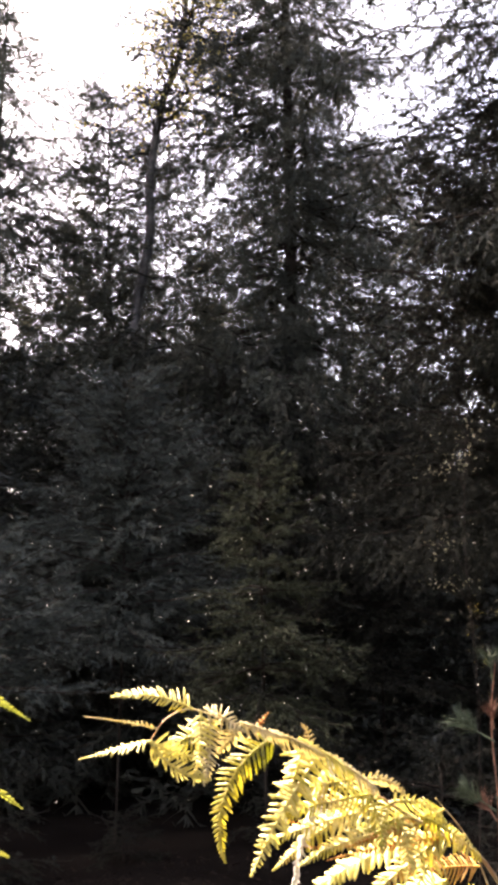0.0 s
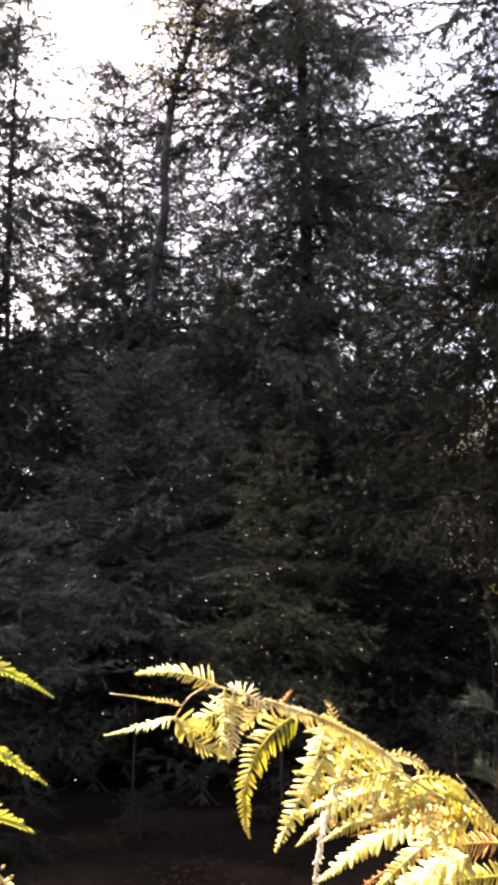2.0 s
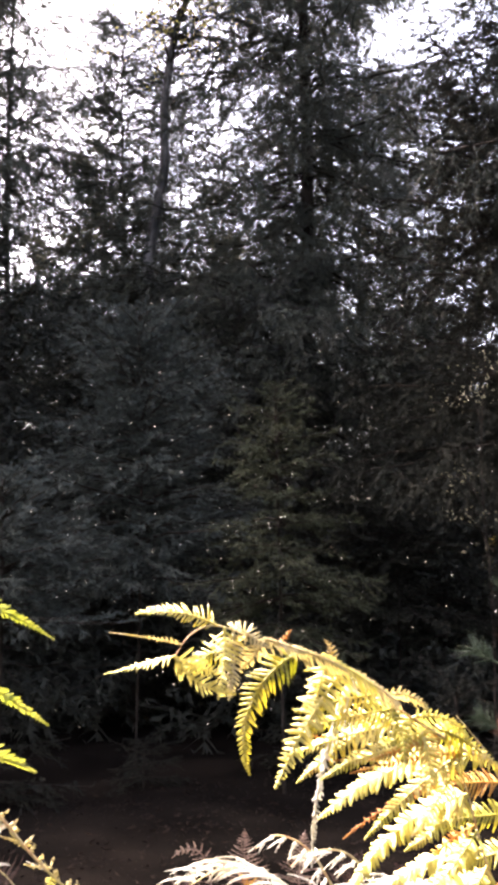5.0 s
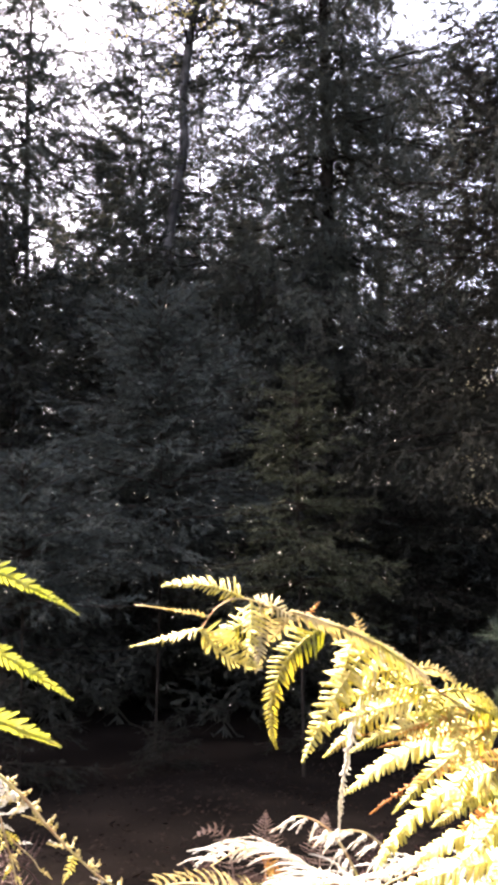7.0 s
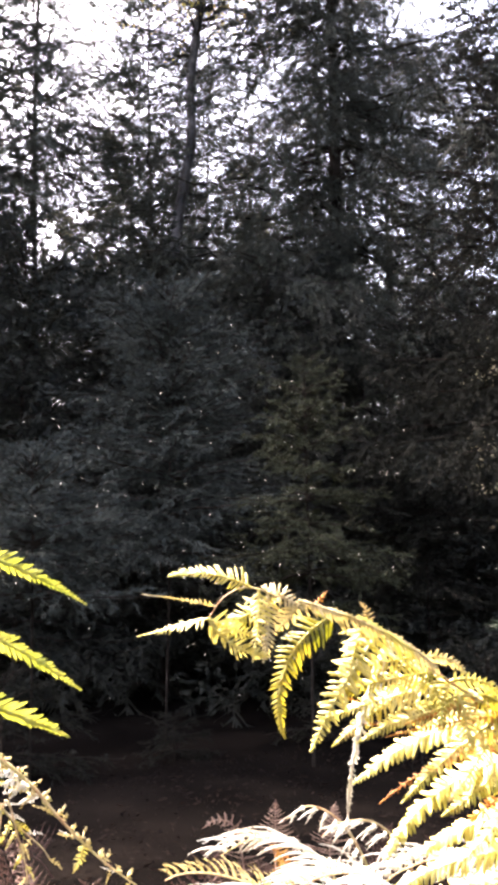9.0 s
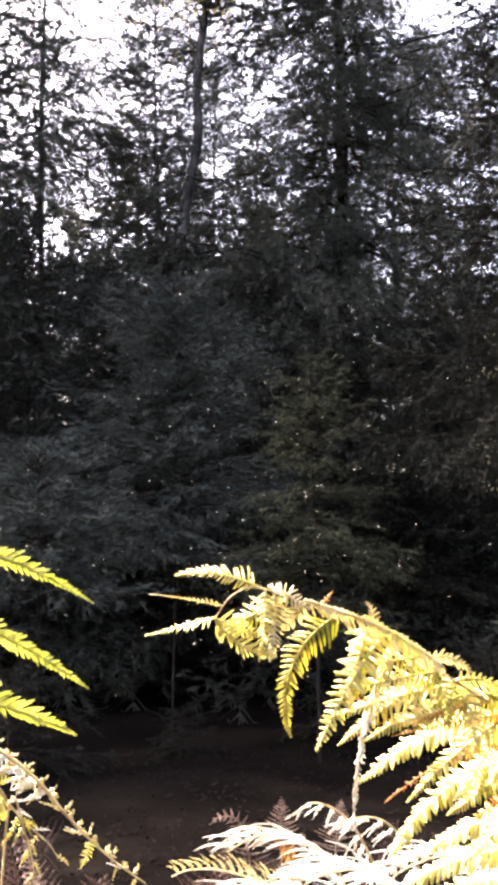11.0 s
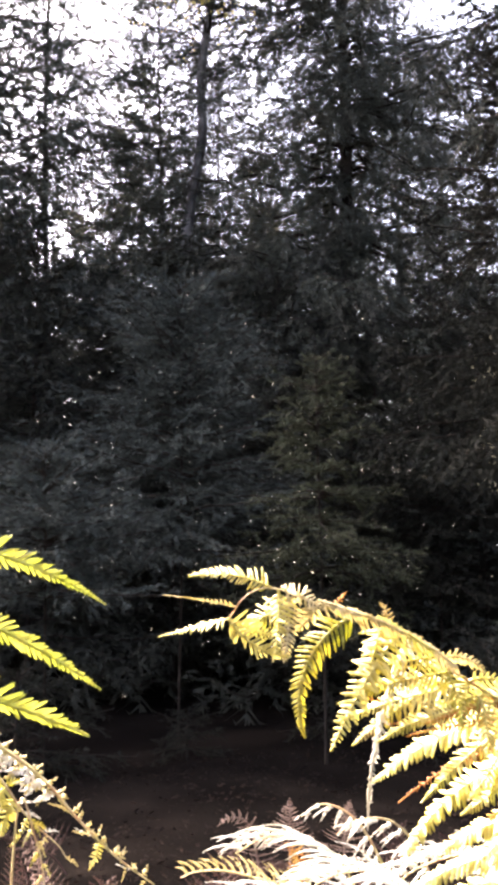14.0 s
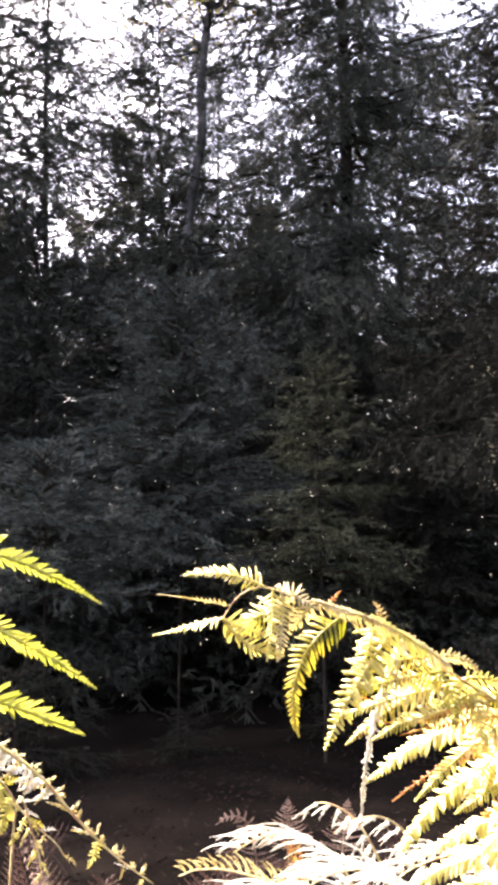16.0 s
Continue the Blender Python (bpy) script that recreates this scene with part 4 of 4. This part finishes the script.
def brown_frond(x, y, tip, lean, seed, material, label="withered brown bracken frond on the forest floor"):
    z = on_ground(x, y)
    f = Frond([(x, y, z + 0.02), (x + lean * 0.3, y, z + tip * 0.6), (x + lean, y - 0.03, z + tip)], label, seed, thick=0.004, material=material, stalk=material, rooted=False, spacing=0.014)
    for k in range(10):
        s = 0.36 + 0.068 * k
        for d in (-1, 1):
            f.pinna(s, 90 - d * 58 - 40 * lean, d * 25, 0.25 * (1.05 - s) + 0.04, 0.020, face=30, lost=0.08, curl=0.6, depth=0.2 * d, wild=0.12)


def lacy_frond(points, width, seed, label, count=13, start=0.77):
    """A dead frond of fine level pinnae that narrow to its tip."""
    f = Frond(points, label, seed, thick=0.0026, material=FERN_MAUVE, stalk=FERN_MAUVE, rooted=False, spacing=0.0085)
    for k in range(count):
        s = start + (0.99 - start) * k / count
        i = min(len(f.line) - 2, int(np.argmin(np.linalg.norm(f.line - f.at(s), axis=1))))
        way = f.line[i + 1] - f.line[i]
        ahead = math.degrees(math.atan2(way[2], way[0]))
        for d in (-1, 1):
            f.pinna(s, ahead + d * (84 - 20 * k / count) + f.rng.normal() * 5, -d * 16, width * (1.04 - k / count) * f.rng.uniform(0.85, 1.1), 0.0075, face=25 * d, lost=0.1, curl=0.5, depth=0.15 * d, wild=0.12)


LACY = "lacy mauve-brown dead bracken frond standing in the clearing"
g = on_ground(-0.085, 4.2)
lacy_frond([(-0.075, 4.2, g), (-0.083, 4.2, 0.20), (-0.085, 4.2, 0.38), (-0.084, 4.19, 0.535)], 0.105, 70, LACY, count=16)
lacy_frond([(-0.12, 4.2, g), (-0.19, 4.2, 0.22), (-0.211, 4.2, 0.366), (-0.245, 4.2, 0.448), (-0.305, 4.18, 0.462), (-0.345, 4.16, 0.438)], 0.095, 71, "lacy mauve-brown dead bracken frond with a curled-over tip", start=0.66)
lacy_frond([(0.10, 4.2, g), (0.11, 4.2, 0.25), (0.115, 4.2, 0.40), (0.135, 4.19, 0.53)], 0.095, 72, LACY, count=15)
lacy_frond([(-0.92, 4.0, g - 0.02), (-0.93, 4.0, 0.15), (-0.955, 4.0, 0.33), (-0.985, 4.0, 0.44)], 0.035, 73, LACY, count=9)
rusty = Frond([(-0.02, 4.0, on_ground(-0.02, 4.0)), (-0.04, 4.0, 0.20), (-0.05, 4.0, 0.36), (-0.085, 3.99, 0.425)], "small rust-orange dead bracken frond curled over", 97, thick=0.0026, material=FERN_RUST, stalk=FERN_RUST, rooted=False, spacing=0.009)
for k in range(8):
    for d in (-1, 1):
        rusty.pinna(0.80 + 0.025 * k, 90 + d * 70, -d * 30, 0.060 - 0.004 * k, 0.012, face=20 * d, lost=0.1, curl=0.7, wild=0.2)
for k, (x, y, tip, lean) in enumerate(((-0.62, 4.2, 0.47, 0.05), (-0.82, 4.3, 0.50, 0.05), (-0.42, 4.5, 0.58, 0.10), (-0.34, 4.4, 0.46, -0.08),
                                       (-1.15, 4.8, 0.5, -0.08), (0.3, 5.4, 0.5, 0.1), (0.7, 5.2, 0.5, -0.1), (-0.2, 4.4, 0.42, 0.12), (0.25, 4.6, 0.45, -0.1))):
    brown_frond(x, y, tip, lean, 74 + k, FERN_BROWN)
# fallen fronds and stalks lie about on the litter
r = np.random.default_rng(17)
for k in range(14):
    x, y = r.uniform(-1.6, 1.4), r.uniform(3.6, 6.4)
    brown_frond(x, y, r.uniform(0.10, 0.26), r.uniform(-0.4, 0.4), 120 + k, FERN_BROWN, "collapsed brown bracken frond lying on the litter")


# ---------------------------------------------------------------- sapling
def sapling(x, y, height):
    """A young pine: thin bare stem, bristly tufts, a dead one among them."""
    rr = np.random.default_rng(81)
    base = new("pine_sapling")
    base.matrix_world = pose(x, y, on_ground(x, y))
    tagged(base, "thin young pine with bristly tufts, one reddish and dead", "tree")
    line = smooth([(0, 0, 0), (0.02, 0, height * 0.5), (0, 0.02, height * 0.8), (0.03, 0, height)], 8)
    part("stem", mesh_of("stem", *tube(line, np.linspace(0.007, 0.004, len(line)), 7), NEEDLES_DEAD), base)
    for dx, z, size, dead in ((0.0, 1.0, 0.24, False), (-0.16, 0.80, 0.22, False), (0.0, 0.84, 0.20, True), (0.14, 0.90, 0.22, False), (-0.05, 0.55, 0.16, True), (-0.14, 0.58, 0.2, False), (0.15, 0.62, 0.2, False)):
        tip = np.array([dx, rr.uniform(-0.08, 0.08), z * height])
        root = np.array([0.01, 0, z * height - 0.10])
        pieces = [tube([root, (root + tip) / 2, tip], [0.006, 0.005, 0.003], 5)]
        pieces.append(needles_on(rr, np.array([root * 0.5 + tip * 0.5]), np.array([tip + (tip - root) * 0.15]), 900, size * 0.55, 0.006))
        part("tuft", mesh_of("tuft", *joined(pieces), NEEDLES_DEAD if dead else NEEDLES_PINE), base)


sapling(1.37, 6.5, 1.72)


# ---------------------------------------------------------------- specks in the air
def airborne_specks(count=230):
    """Tiny pale specks in the sunlit air before the wood."""
    r = np.random.default_rng(91)
    y = r.uniform(2.4, 3.9, count)
    side_share = np.clip(r.normal(-0.03, 0.13, count), -0.26, 0.22)
    rise = np.clip(r.normal(0.03, 0.085, count), -0.14, 0.24)
    c = np.stack([side_share * y - 0.02 * y, y, 1.48 + rise * y], 1)
    size = r.uniform(0.0007, 0.0014, (count, 1)) * y[:, None] / 3
    six = np.array([[1, 0, 0], [-1, 0, 0], [0, 1, 0], [0, -1, 0], [0, 0, 1], [0, 0, -1.0]])
    stretch = r.uniform(0.7, 1.5, (count, 1, 3))
    v = (c[:, None] + six[None] * size[:, None] * stretch).reshape(-1, 3)
    f = np.array([[0, 2, 4], [2, 1, 4], [1, 3, 4], [3, 0, 4], [2, 0, 5], [1, 2, 5], [3, 1, 5], [0, 3, 5]])
    f = (np.arange(count)[:, None, None] * 6 + f).reshape(-1, 3)
    tagged(new("airborne_speck", mesh_of("airborne_speck", v, f, SPECK)), "tiny pale specks drifting in sunlit air", "airborne specks", kind="stuff")


airborne_specks()
